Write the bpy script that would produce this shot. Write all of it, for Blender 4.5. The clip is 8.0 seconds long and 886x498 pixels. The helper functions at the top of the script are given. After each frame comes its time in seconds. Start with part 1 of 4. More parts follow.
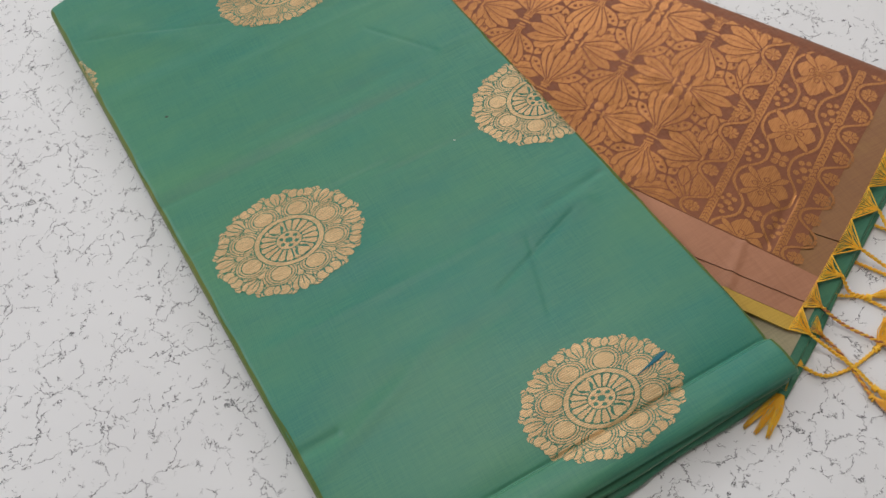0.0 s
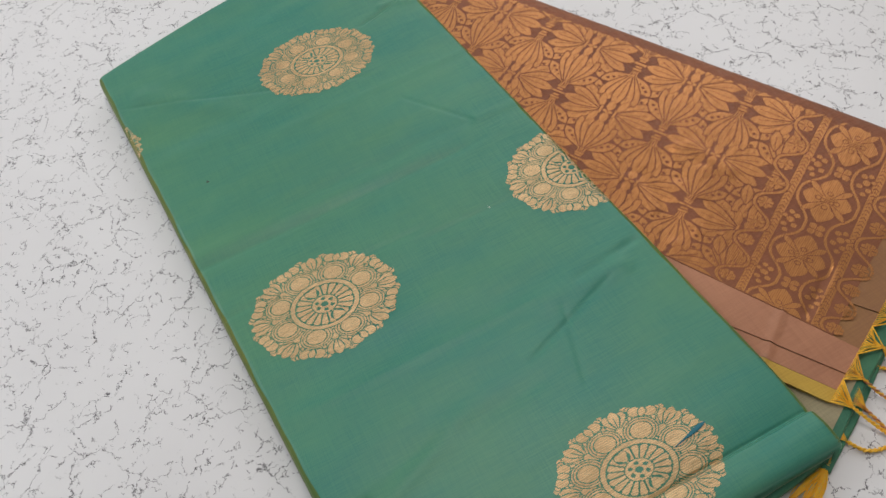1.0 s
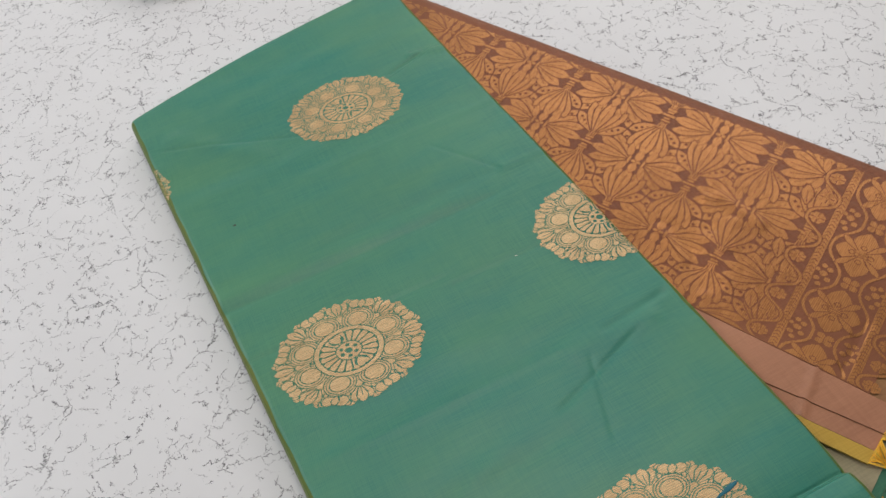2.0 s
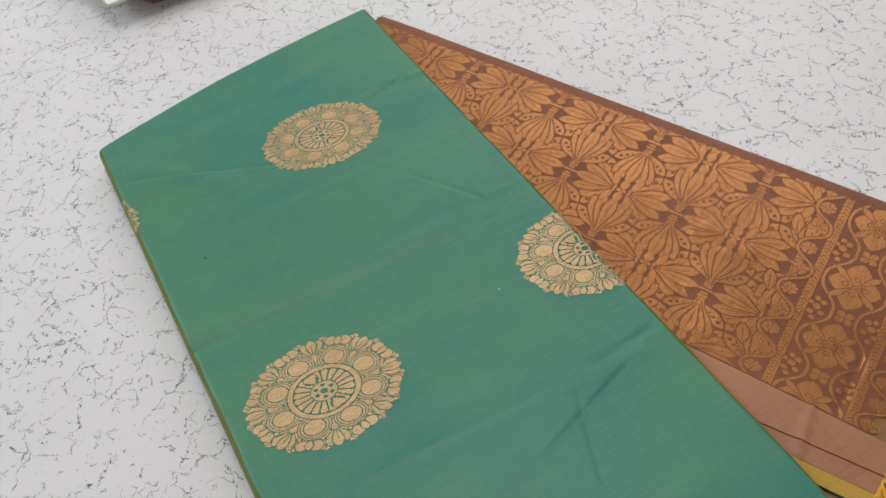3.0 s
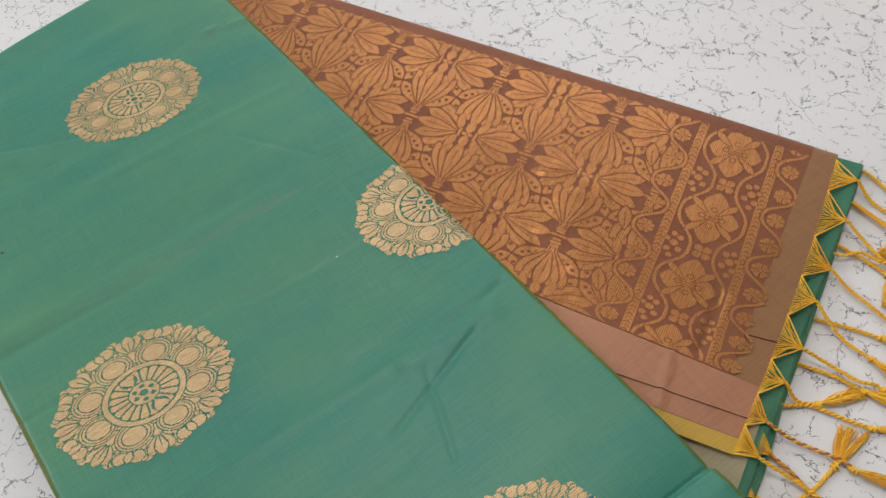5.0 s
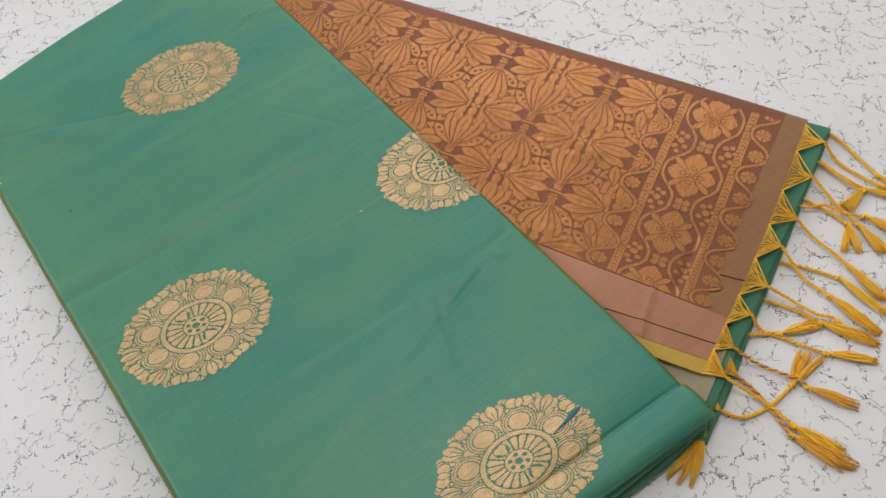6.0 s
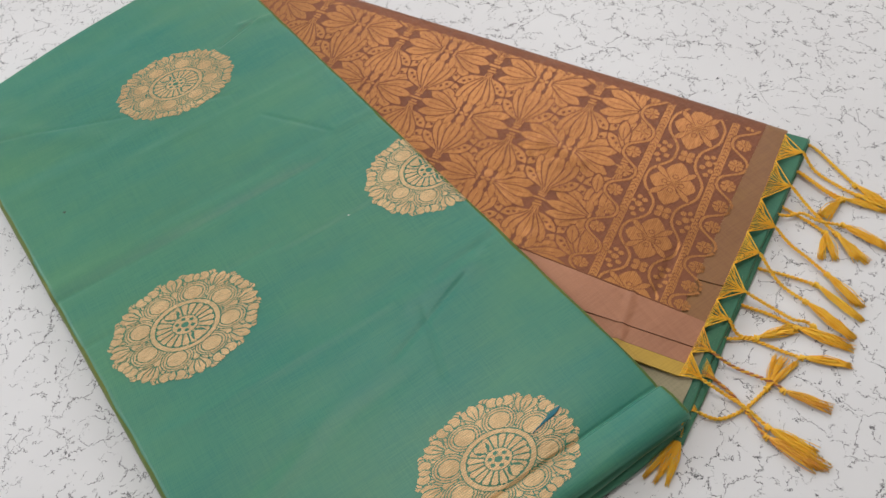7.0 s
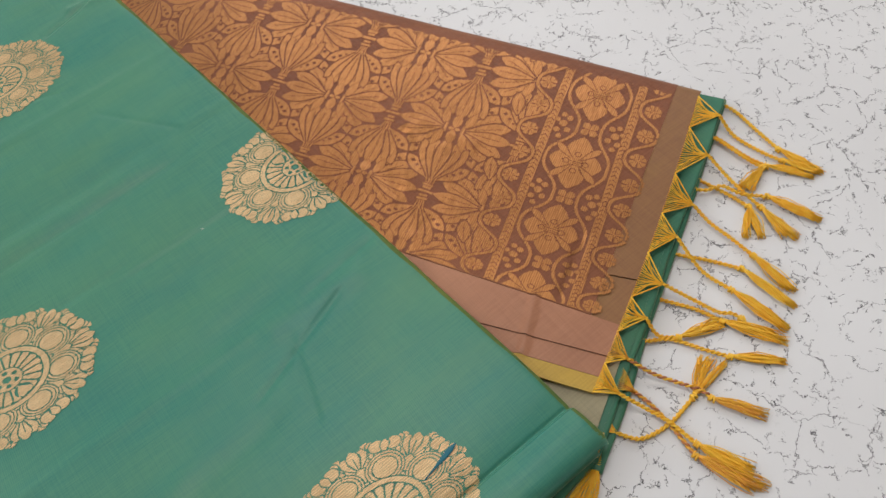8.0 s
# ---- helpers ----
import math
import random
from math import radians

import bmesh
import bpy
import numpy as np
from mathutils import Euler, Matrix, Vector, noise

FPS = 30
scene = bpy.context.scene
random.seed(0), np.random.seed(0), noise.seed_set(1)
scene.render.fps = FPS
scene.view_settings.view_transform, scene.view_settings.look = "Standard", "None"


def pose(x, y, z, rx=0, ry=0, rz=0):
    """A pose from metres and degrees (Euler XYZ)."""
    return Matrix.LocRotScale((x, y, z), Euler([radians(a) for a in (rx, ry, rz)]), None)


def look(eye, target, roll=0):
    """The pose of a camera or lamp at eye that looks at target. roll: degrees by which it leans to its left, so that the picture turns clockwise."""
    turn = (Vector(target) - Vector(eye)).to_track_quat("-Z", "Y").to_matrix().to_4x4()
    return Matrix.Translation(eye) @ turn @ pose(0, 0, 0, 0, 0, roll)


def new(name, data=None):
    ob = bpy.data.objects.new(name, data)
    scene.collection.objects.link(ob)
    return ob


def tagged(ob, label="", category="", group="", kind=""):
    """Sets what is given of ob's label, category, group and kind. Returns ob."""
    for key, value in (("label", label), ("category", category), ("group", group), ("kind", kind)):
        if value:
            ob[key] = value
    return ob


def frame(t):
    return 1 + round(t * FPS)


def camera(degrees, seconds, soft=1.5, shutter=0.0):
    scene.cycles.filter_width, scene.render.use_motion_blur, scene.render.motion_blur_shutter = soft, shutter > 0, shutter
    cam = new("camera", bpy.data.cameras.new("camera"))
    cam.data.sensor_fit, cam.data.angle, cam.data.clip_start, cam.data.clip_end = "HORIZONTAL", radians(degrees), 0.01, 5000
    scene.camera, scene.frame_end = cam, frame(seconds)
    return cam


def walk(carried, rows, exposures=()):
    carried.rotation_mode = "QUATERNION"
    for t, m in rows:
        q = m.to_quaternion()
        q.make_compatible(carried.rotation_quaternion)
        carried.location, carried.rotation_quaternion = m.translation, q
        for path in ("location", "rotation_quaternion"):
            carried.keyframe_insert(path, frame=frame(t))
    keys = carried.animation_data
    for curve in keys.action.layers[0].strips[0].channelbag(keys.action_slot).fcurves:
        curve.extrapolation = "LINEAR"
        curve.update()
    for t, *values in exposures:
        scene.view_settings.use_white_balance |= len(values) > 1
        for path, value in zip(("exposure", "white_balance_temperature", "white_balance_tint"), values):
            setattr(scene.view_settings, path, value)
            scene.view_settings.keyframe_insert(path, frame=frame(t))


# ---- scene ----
cam = camera(57.5, 8.0)
PATH = [
    (0, (0.031, 0.067, 0.477), (-0.04, 1.065, -1.255), -11.2),
    (0.5, (0.03, 0.067, 0.481), (-0.058, 1.14, -1.205), -11.6),
    (1, (0.024, 0.067, 0.481), (-0.085, 1.203, -1.161), -11.7),
    (1.5, (0.019, 0.069, 0.481), (-0.112, 1.251, -1.127), -11.6),
    (1.7, (0.0185, 0.0695, 0.4805), (-0.124, 1.272, -1.111), -11.7),
    (2.8, (0.018, 0.083, 0.47), (-0.1, 1.354, -1.07), -10.4),
    (3, (0.02, 0.091, 0.466), (-0.073, 1.36, -1.076), -10.0),
    (3.5, (0.032, 0.114, 0.445), (0.007, 1.369, -1.112), -8.9),
    (4, (0.048, 0.128, 0.431), (0.086, 1.351, -1.151), -8.3),
    (4.5, (0.063, 0.132, 0.424), (0.148, 1.307, -1.192), -8.1),
    (4.7, (0.067, 0.131, 0.424), (0.162, 1.286, -1.207), -8.2),
    (5.8, (0.075, 0.082, 0.455), (0.12, 1.203, -1.201), -10.9),
    (6, (0.071, 0.063, 0.467), (0.101, 1.196, -1.181), -11.2),
    (6.5, (0.064, 0.029, 0.487), (0.085, 1.185, -1.144), -10.8),
    (7, (0.078, 0.049, 0.471), (0.119, 1.21, -1.156), -10.2),
    (7.5, (0.102, 0.079, 0.443), (0.191, 1.209, -1.205), -9.8),
    (8, (0.128, 0.106, 0.415), (0.278, 1.165, -1.275), -9.9),
]
walk(cam, [(t, look(eye, target, roll)) for t, eye, target, roll in PATH],
     exposures=((0.0, 0.0), (3.5, 0.0), (4.5, 0.06), (6.5, 0.12), (8.0, 0.13)))

# ---- light ----
world = bpy.data.worlds.new("world")
scene.world = world
world.use_nodes = True
sky = world.node_tree.nodes.new("ShaderNodeTexSky")
sky.sky_type = "NISHITA"
sky.sun_disc = False
sky.sun_elevation, sky.sun_rotation = radians(40), radians(60)
world.node_tree.links.new(sky.outputs[0], world.node_tree.nodes["Background"].inputs[0])
world.node_tree.nodes["Background"].inputs[1].default_value = 0.1


def area(name, eye, target, sx, sy, watts, colour):
    data = bpy.data.lights.new(name, "AREA")
    data.shape, data.size, data.size_y, data.energy, data.color = "RECTANGLE", sx, sy, watts, colour
    ob = new(name, data)
    ob.matrix_world = look(eye, target)
    return ob


# cool fill added from the west, in an unseen opening
area("west_fill", (-1.93, 1.0, 1.45), (1.0, 0.8, 1.0), 1.5, 1.2, 27, (0.90, 0.95, 1.0))
area("north_window_daylight", (0.85, 2.53, 1.65), (0.4, 0.4, 0.2), 2.1, 1.0, 17, (1.0, 0.96, 0.93))
# unseen overhead panel, added as soft general fill
area("overhead_fill", (0.1, 0.95, 2.5), (0.1, 0.95, 0.0), 1.0, 1.0, 20, (1.0, 0.965, 0.94))

# ---- materials ----


def material(name):
    m = bpy.data.materials.new(name)
    m.use_nodes = True
    return m, m.node_tree.nodes, m.node_tree.links, m.node_tree.nodes["Principled BSDF"]


def add(nodes, kind, **values):
    n = nodes.new("ShaderNode" + kind)
    for key, value in values.items():
        n.inputs[key.replace("_", " ")].default_value = value
    return n


def ramp(nodes, links, source, stops):
    r = nodes.new("ShaderNodeValToRGB")
    e = r.color_ramp.elements
    while len(e) < len(stops):
        e.new(0.5)
    for k, (p, c) in enumerate(stops):
        e[k].position = p
        e[k].color = (*c, 1) if len(c) == 3 else c
    links.new(source, r.inputs[0])
    return r.outputs[0]


def grey(v):
    return (v, v, v)


def maths(nodes, links, op, a, b):
    n = nodes.new("ShaderNodeMath")
    n.operation = op
    for k, v in enumerate((a, b)):
        if isinstance(v, (int, float)):
            n.inputs[k].default_value = v
        else:
            links.new(v, n.inputs[k])
    return n.outputs[0]


def mapped(nodes, links, turn=0.0, scale=(1, 1, 1)):
    c = nodes.new("ShaderNodeTexCoord")
    m = nodes.new("ShaderNodeMapping")
    m.inputs["Rotation"].default_value = (0, 0, turn)
    links.new(c.outputs["Object"], m.inputs[0])
    size = nodes.new("ShaderNodeMapping")
    size.inputs["Scale"].default_value = scale
    links.new(m.outputs[0], size.inputs[0])
    return size.outputs[0]


def mix(nodes, links, factor, a, b):
    n = nodes.new("ShaderNodeMix")
    n.data_type = "RGBA"
    for socket, v in ((n.inputs[0], factor), (n.inputs[6], a), (n.inputs[7], b)):
        if isinstance(v, (int, float)):
            socket.default_value = v
        elif isinstance(v, tuple):
            socket.default_value = (*v, 1)
        else:
            links.new(v, socket)
    return n.outputs[2]


def bump(nodes, links, bsdf, height, strength, distance):
    b = nodes.new("ShaderNodeBump")
    b.inputs["Strength"].default_value = strength
    b.inputs["Distance"].default_value = distance
    links.new(height, b.inputs["Height"])
    links.new(b.outputs[0], bsdf.inputs["Normal"])


def crackle():
    """White crackle-glazed sheet: short, jagged, broken cracks in an off-white coat."""
    m, n, l, p = material("white_crackle")
    co = mapped(n, l)
    warp = add(n, "TexNoise", Scale=60, Detail=5, Roughness=0.72)
    l.new(co, warp.inputs["Vector"])
    shift = n.new("ShaderNodeVectorMath")
    shift.operation = "MULTIPLY_ADD"
    l.new(warp.outputs["Color"], shift.inputs[0])
    shift.inputs[1].default_value = (0.022, 0.022, 0.0)
    l.new(co, shift.inputs[2])
    lines = []
    for scale, wide, seed, lo in ((24, 0.0078, 3.0, 0.475), (44, 0.0140, 7.0, 0.505), (80, 0.0225, 12.0, 0.52), (135, 0.034, 17.0, 0.60)):
        off = n.new("ShaderNodeVectorMath")
        off.operation = "ADD"
        off.inputs[1].default_value = (seed, seed * 1.7, 0)
        l.new(shift.outputs[0], off.inputs[0])
        v = add(n, "TexVoronoi", Scale=scale)
        v.voronoi_dimensions = "2D"
        v.feature = "DISTANCE_TO_EDGE"
        l.new(off.outputs[0], v.inputs["Vector"])
        thin = ramp(n, l, v.outputs["Distance"], ((0.0, grey(1)), (wide * 0.75, grey(0.95)), (wide * 1.15, grey(0))))
        # cracks come in clusters, and each is a chain of short dashes
        gap = add(n, "TexNoise", Scale=scale * 0.9, Detail=2.5, Roughness=0.6)
        l.new(off.outputs[0], gap.inputs["Vector"])
        broken = ramp(n, l, gap.outputs["Fac"], ((lo, grey(0)), (lo + 0.04, grey(1))))
        dash = add(n, "TexNoise", Scale=210, Detail=1.5, Roughness=0.5)
        l.new(off.outputs[0], dash.inputs["Vector"])
        dashes = ramp(n, l, dash.outputs["Fac"], ((0.41, grey(0)), (0.455, grey(1))))
        lines.append(maths(n, l, "MULTIPLY", maths(n, l, "MULTIPLY", thin, broken), dashes))
    crack = lines[0]
    for more in lines[1:]:
        crack = maths(n, l, "MAXIMUM", crack, more)
    tone = add(n, "TexNoise", Scale=6, Detail=5)
    l.new(co, tone.inputs["Vector"])
    coat = ramp(n, l, tone.outputs["Fac"], ((0.3, (0.635, 0.622, 0.62)), (0.7, (0.69, 0.68, 0.678))))
    dark = add(n, "TexNoise", Scale=30, Detail=2)
    l.new(co, dark.inputs["Vector"])
    deep = ramp(n, l, dark.outputs["Fac"], ((0.35, (0.045, 0.042, 0.046)), (0.7, (0.17, 0.16, 0.165))))
    l.new(mix(n, l, crack, coat, deep), p.inputs["Base Color"])
    p.inputs["Roughness"].default_value = 0.5
    p.inputs["Specular IOR Level"].default_value = 0.35
    fine = add(n, "TexNoise", Scale=220, Detail=3)
    l.new(co, fine.inputs["Vector"])
    bump(n, l, p, maths(n, l, "SUBTRACT", maths(n, l, "MULTIPLY", fine.outputs["Fac"], 0.12), crack), 0.35, 0.0006)
    return m


def silk(name, dark, mid, light, gloss=0.38, sheen=(0.75, 0.7, 0.12), shine=0.25):
    """Shot silk: two thread colours in streaks along the weft, their shifting sheen put into the colour, with fine
    weave relief.
    """
    m, n, l, p = material(name)
    along = mapped(n, l, -WEFT_TURN, (2.5, 16, 4))
    sheen_streak = add(n, "TexNoise", Scale=2.2, Detail=4, Roughness=0.55)
    l.new(along, sheen_streak.inputs["Vector"])
    blot = add(n, "TexNoise", Scale=7, Detail=3)
    l.new(mapped(n, l), blot.inputs["Vector"])
    both = maths(n, l, "ADD", maths(n, l, "MULTIPLY", sheen_streak.outputs["Fac"], 0.4), maths(n, l, "MULTIPLY", blot.outputs["Fac"], 0.6))
    # the angle-dependent sheen is painted here as fixed streaks and blots
    tone = ramp(n, l, both, ((0.35, dark), (0.5, mid), (0.65, light)))
    # single threads: fine, long and short bright and dark lines both ways
    slub = add(n, "TexNoise", Scale=55, Detail=3, Roughness=0.7)
    l.new(mapped(n, l, -WEFT_TURN, (1, 26, 1)), slub.inputs["Vector"])
    warp_line = add(n, "TexNoise", Scale=40, Detail=2)
    l.new(mapped(n, l, -WEFT_TURN, (30, 1, 1)), warp_line.inputs["Vector"])
    threads = maths(n, l, "ADD", maths(n, l, "MULTIPLY", slub.outputs["Fac"], 0.65), maths(n, l, "MULTIPLY", warp_line.outputs["Fac"], 0.35))
    low, high = tuple(0.80 * v for v in dark), tuple(1.2 * v for v in light)
    fine = ramp(n, l, threads, ((0.38, low), (0.62, high)))
    # ribs of the weave show in patches
    rib = add(n, "TexWave", Scale=300, Distortion=0.6, Detail=1)
    rib.bands_direction = "X"
    l.new(mapped(n, l, -WEFT_TURN + 0.12), rib.inputs["Vector"])
    patch = add(n, "TexNoise", Scale=9, Detail=2)
    l.new(mapped(n, l), patch.inputs["Vector"])
    shown = maths(n, l, "MULTIPLY", rib.outputs["Fac"], ramp(n, l, patch.outputs["Fac"], ((0.45, grey(0)), (0.62, grey(0.34)))))
    woven_tone = mix(n, l, 0.28, tone, fine)
    l.new(mix(n, l, shown, woven_tone, high), p.inputs["Base Color"])
    p.inputs["Roughness"].default_value = gloss
    p.inputs["Specular IOR Level"].default_value = shine
    p.inputs["Sheen Weight"].default_value = shine * 0.9
    p.inputs["Sheen Roughness"].default_value = 0.3
    p.inputs["Sheen Tint"].default_value = (*sheen, 1)
    weft = add(n, "TexNoise", Scale=160, Detail=2)
    l.new(mapped(n, l, -WEFT_TURN, (1, 14, 1)), weft.inputs["Vector"])
    bump(n, l, p, weft.outputs["Fac"], 0.25, 0.0003)
    return m


def zari(name, dark, light, turn, rough=0.42, metal=0.75):
    """Metallic thread: rows of fine weft with uneven brightness."""
    m, n, l, p = material(name)
    rows = add(n, "TexNoise", Scale=130, Detail=2)
    l.new(mapped(n, l, turn, (1, 12, 1)), rows.inputs["Vector"])
    blot = add(n, "TexNoise", Scale=25, Detail=3)
    l.new(mapped(n, l), blot.inputs["Vector"])
    picks = add(n, "TexWave", Scale=250, Distortion=1.2, Detail=2)
    picks.bands_direction = "Y"
    l.new(mapped(n, l, turn), picks.inputs["Vector"])
    both = maths(n, l, "ADD", maths(n, l, "MULTIPLY", rows.outputs["Fac"], 0.5), maths(n, l, "MULTIPLY", blot.outputs["Fac"], 0.35))
    both = maths(n, l, "ADD", both, maths(n, l, "MULTIPLY", picks.outputs["Fac"], 0.15))
    l.new(ramp(n, l, both, ((0.38, dark), (0.60, light))), p.inputs["Base Color"])
    p.inputs["Metallic"].default_value = metal
    p.inputs["Roughness"].default_value = rough
    bump(n, l, p, rows.outputs["Fac"], 0.5, 0.0003)
    return m


def yarn(name, dark, light):
    m, n, l, p = material(name)
    f = add(n, "TexNoise", Scale=140, Detail=3)
    l.new(mapped(n, l), f.inputs["Vector"])
    isl = n.new("ShaderNodeNewGeometry")
    both = maths(n, l, "ADD", maths(n, l, "MULTIPLY", f.outputs["Fac"], 0.55), maths(n, l, "MULTIPLY", isl.outputs["Random Per Island"], 0.45))
    l.new(ramp(n, l, both, ((0.25, dark), (0.7, light))), p.inputs["Base Color"])
    p.inputs["Roughness"].default_value = 0.45
    p.inputs["Specular IOR Level"].default_value = 0.3
    p.inputs["Sheen Weight"].default_value = 0.35
    p.inputs["Sheen Roughness"].default_value = 0.35
    p.inputs["Sheen Tint"].default_value = (*light, 1)
    thin = n.new("ShaderNodeBsdfTranslucent")
    thin.inputs["Color"].default_value = (*light, 1)
    both = n.new("ShaderNodeMixShader")
    both.inputs[0].default_value = 0.15
    l.new(p.outputs[0], both.inputs[1])
    l.new(thin.outputs[0], both.inputs[2])
    l.new(both.outputs[0], n["Material Output"].inputs["Surface"])
    return m


def plain(name, a, b, rough=0.6, scale=8.0):
    m, n, l, p = material(name)
    f = add(n, "TexNoise", Scale=scale, Detail=5)
    l.new(mapped(n, l), f.inputs["Vector"])
    l.new(ramp(n, l, f.outputs["Fac"], ((0.3, a), (0.7, b))), p.inputs["Base Color"])
    p.inputs["Roughness"].default_value = rough
    bump(n, l, p, f.outputs["Fac"], 0.15, 0.001)
    return m


# directions of the folded cloth: weft across, warp down its length
WEFT = np.array((0.924, 0.383))
WEFT_TURN = math.atan2(WEFT[1], WEFT[0])
PAL_O = np.array((0.353, 0.414))
PAL_A = np.array((-0.7668, 0.6419))
PAL_B = np.array((-0.6419, -0.7668))
PAL_TURN = math.atan2(PAL_B[1], PAL_B[0])

CRACKLE = crackle()
GREEN = silk("green_shot_silk", (0.024, 0.178, 0.150), (0.060, 0.206, 0.140), (0.083, 0.224, 0.122))
# olive base colour stands in for the silk's yellow sheen at grazing angles
EDGE_SHEEN = silk("olive_edge_sheen", (0.060, 0.135, 0.048), (0.100, 0.155, 0.044), (0.15, 0.17, 0.042), shine=0.06)
# the same green silk, darkened in colour for the shade on lower folds
GREEN_SHADED = silk("green_silk_shaded", (0.022, 0.14, 0.095), (0.045, 0.165, 0.10), (0.065, 0.19, 0.09))
GOLD = zari("gold_zari", (0.40, 0.275, 0.13), (0.66, 0.465, 0.245), -WEFT_TURN, rough=0.5, metal=0.35)
COPPER_GOLD = zari("copper_gold_zari", (0.275, 0.114, 0.039), (0.385, 0.167, 0.056), -PAL_TURN, rough=0.35, metal=0.80)
COPPER_GROUND = silk("copper_ground", (0.182, 0.070, 0.038), (0.206, 0.079, 0.041), (0.232, 0.090, 0.045), sheen=(0.8, 0.35, 0.12), shine=0.10)
OLIVE = silk("olive_brown_end", (0.215, 0.100, 0.055), (0.245, 0.118, 0.058), (0.265, 0.150, 0.050), sheen=(0.8, 0.6, 0.3), shine=0.14)
PINK = silk("pink_copper_tissue", (0.29, 0.128, 0.072), (0.345, 0.154, 0.086), (0.40, 0.185, 0.104), gloss=0.36, sheen=(1, 0.7, 0.45), shine=0.2)
SELVEDGE = silk("yellow_selvedge", (0.38, 0.23, 0.03), (0.44, 0.27, 0.04), (0.48, 0.31, 0.05))
BEIGE = silk("beige_tissue", (0.24, 0.205, 0.12), (0.30, 0.255, 0.15), (0.35, 0.295, 0.18))
YARN = yarn("yellow_yarn", (1.0, 0.47, 0.030), (1.0, 0.63, 0.065))
YARN_ROSE = yarn("rose_brown_yarn", (0.42, 0.15, 0.075), (0.75, 0.33, 0.12))
YARN_DARK = yarn("amber_yarn", (0.80, 0.32, 0.06), (1.0, 0.62, 0.06))
TEAL = plain("teal_float", (0.004, 0.10, 0.14), (0.008, 0.15, 0.19), 0.6)
CARD = plain("cream_card", (0.72, 0.69, 0.63), (0.78, 0.75, 0.69), 0.6)
DARK_THREAD = plain("dark_thread", (0.03, 0.05, 0.035), (0.05, 0.075, 0.05), 0.7, 300.0)
MAUVE = plain("mauve_cloth", (0.20, 0.11, 0.11), (0.27, 0.16, 0.155), 0.8, 60.0)
# dark tone chosen to cut bounce light from the unseen south side
BOUNCE_CUT = plain("bounce_cut_taupe", (0.22, 0.19, 0.165), (0.26, 0.225, 0.195), 0.85, 2.0)
PAINT = plain("wall_paint", (0.7, 0.69, 0.67), (0.76, 0.75, 0.73), 0.85, 2.0)

# ---- mesh helpers ----


def mesh_object(name, verts, faces, mat, parent=None, label="", smooth=True):
    me = bpy.data.meshes.new(name)
    me.from_pydata([tuple(map(float, v)) for v in verts], [], [tuple(map(int, f)) for f in faces])
    me.materials.append(mat)
    if smooth:
        me.polygons.foreach_set("use_smooth", [True] * len(me.polygons))
    me.update()
    ob = new(name, me)
    ob.parent = parent
    return tagged(ob, label)


def part(name, bm, mat, parent, label="", smooth=True):
    me = bpy.data.meshes.new(name)
    bm.to_mesh(me)
    bm.free()
    me.materials.append(mat)
    if smooth:
        me.polygons.foreach_set("use_smooth", [True] * len(me.polygons))
    ob = new(name, me)
    ob.parent = parent
    return tagged(ob, label)


def grid_faces(rows, cols):
    k = np.arange((rows - 1) * (cols - 1))
    r, c = k // (cols - 1), k % (cols - 1)
    a = r * cols + c
    return np.stack((a, a + 1, a + cols + 1, a + cols), 1)


def box_bm(x0, y0, z0, x1, y1, z1, bevel=0.0):
    bm = bmesh.new()
    bmesh.ops.create_cube(bm, size=1)
    for v in bm.verts:
        v.co = Vector((x0 + (v.co.x + 0.5) * (x1 - x0), y0 + (v.co.y + 0.5) * (y1 - y0), z0 + (v.co.z + 0.5) * (z1 - z0)))
    if bevel:
        bmesh.ops.bevel(bm, geom=bm.edges[:], offset=bevel, segments=2, affect="EDGES", profile=0.5)
    return bm


def setting(name, bm, mat, label, category, smooth=False):
    return tagged(part(name, bm, mat, None, smooth=smooth), label, category, kind="structure")


# ---- the room ----
setting("tabletop", box_bm(-2, -1.6, -0.03, 2, 2.6, 0), CRACKLE, "white crackle-textured display surface with fine dark cracks", "surface")
for piece, (x0, z0, x1, z1) in enumerate(((-2.1, -0.03, -0.2, 2.6), (1.9, -0.03, 2.1, 2.6), (-0.2, -0.03, 1.9, 1.12), (-0.2, 2.18, 1.9, 2.6))):
    setting("wall_north_%d" % (piece + 1), box_bm(x0, 2.6, z0, x1, 2.7, z1), PAINT, "plain off-white painted wall round an unseen window opening", "wall")
# unseen, added dark so the bundle's front face gets less bounce
setting("unseen_wall_south", box_bm(-2.1, -1.7, -0.03, 2.1, -1.6, 2.6), BOUNCE_CUT, "unseen plain taupe wall added to cut bounce light", "wall")
setting("wall_east", box_bm(2, -1.6, -0.03, 2.1, 2.6, 2.6), PAINT, "plain off-white painted wall", "wall")
for piece, (y0, z0, y1, z1) in enumerate(((-1.6, -0.03, 0.2, 2.6), (1.8, -0.03, 2.6, 2.6), (0.2, -0.03, 1.8, 0.8), (0.2, 2.1, 1.8, 2.6))):
    setting("wall_west_%d" % (piece + 1), box_bm(-2.1, y0, z0, -2, y1, z1), PAINT, "plain off-white painted wall round an unseen window opening", "wall")
setting("ceiling", box_bm(-2.1, -1.7, 2.6, 2.1, 2.7, 2.7), PAINT, "plain off-white ceiling", "ceiling")

# ---- the folded saree: shape of its upper face ----
TL, TR, BR, BL = (np.array(p) for p in ((-0.295, 0.611), (-0.064, 0.768), (0.210, 0.219), (-0.041, 0.115)))
TOP = 0.022


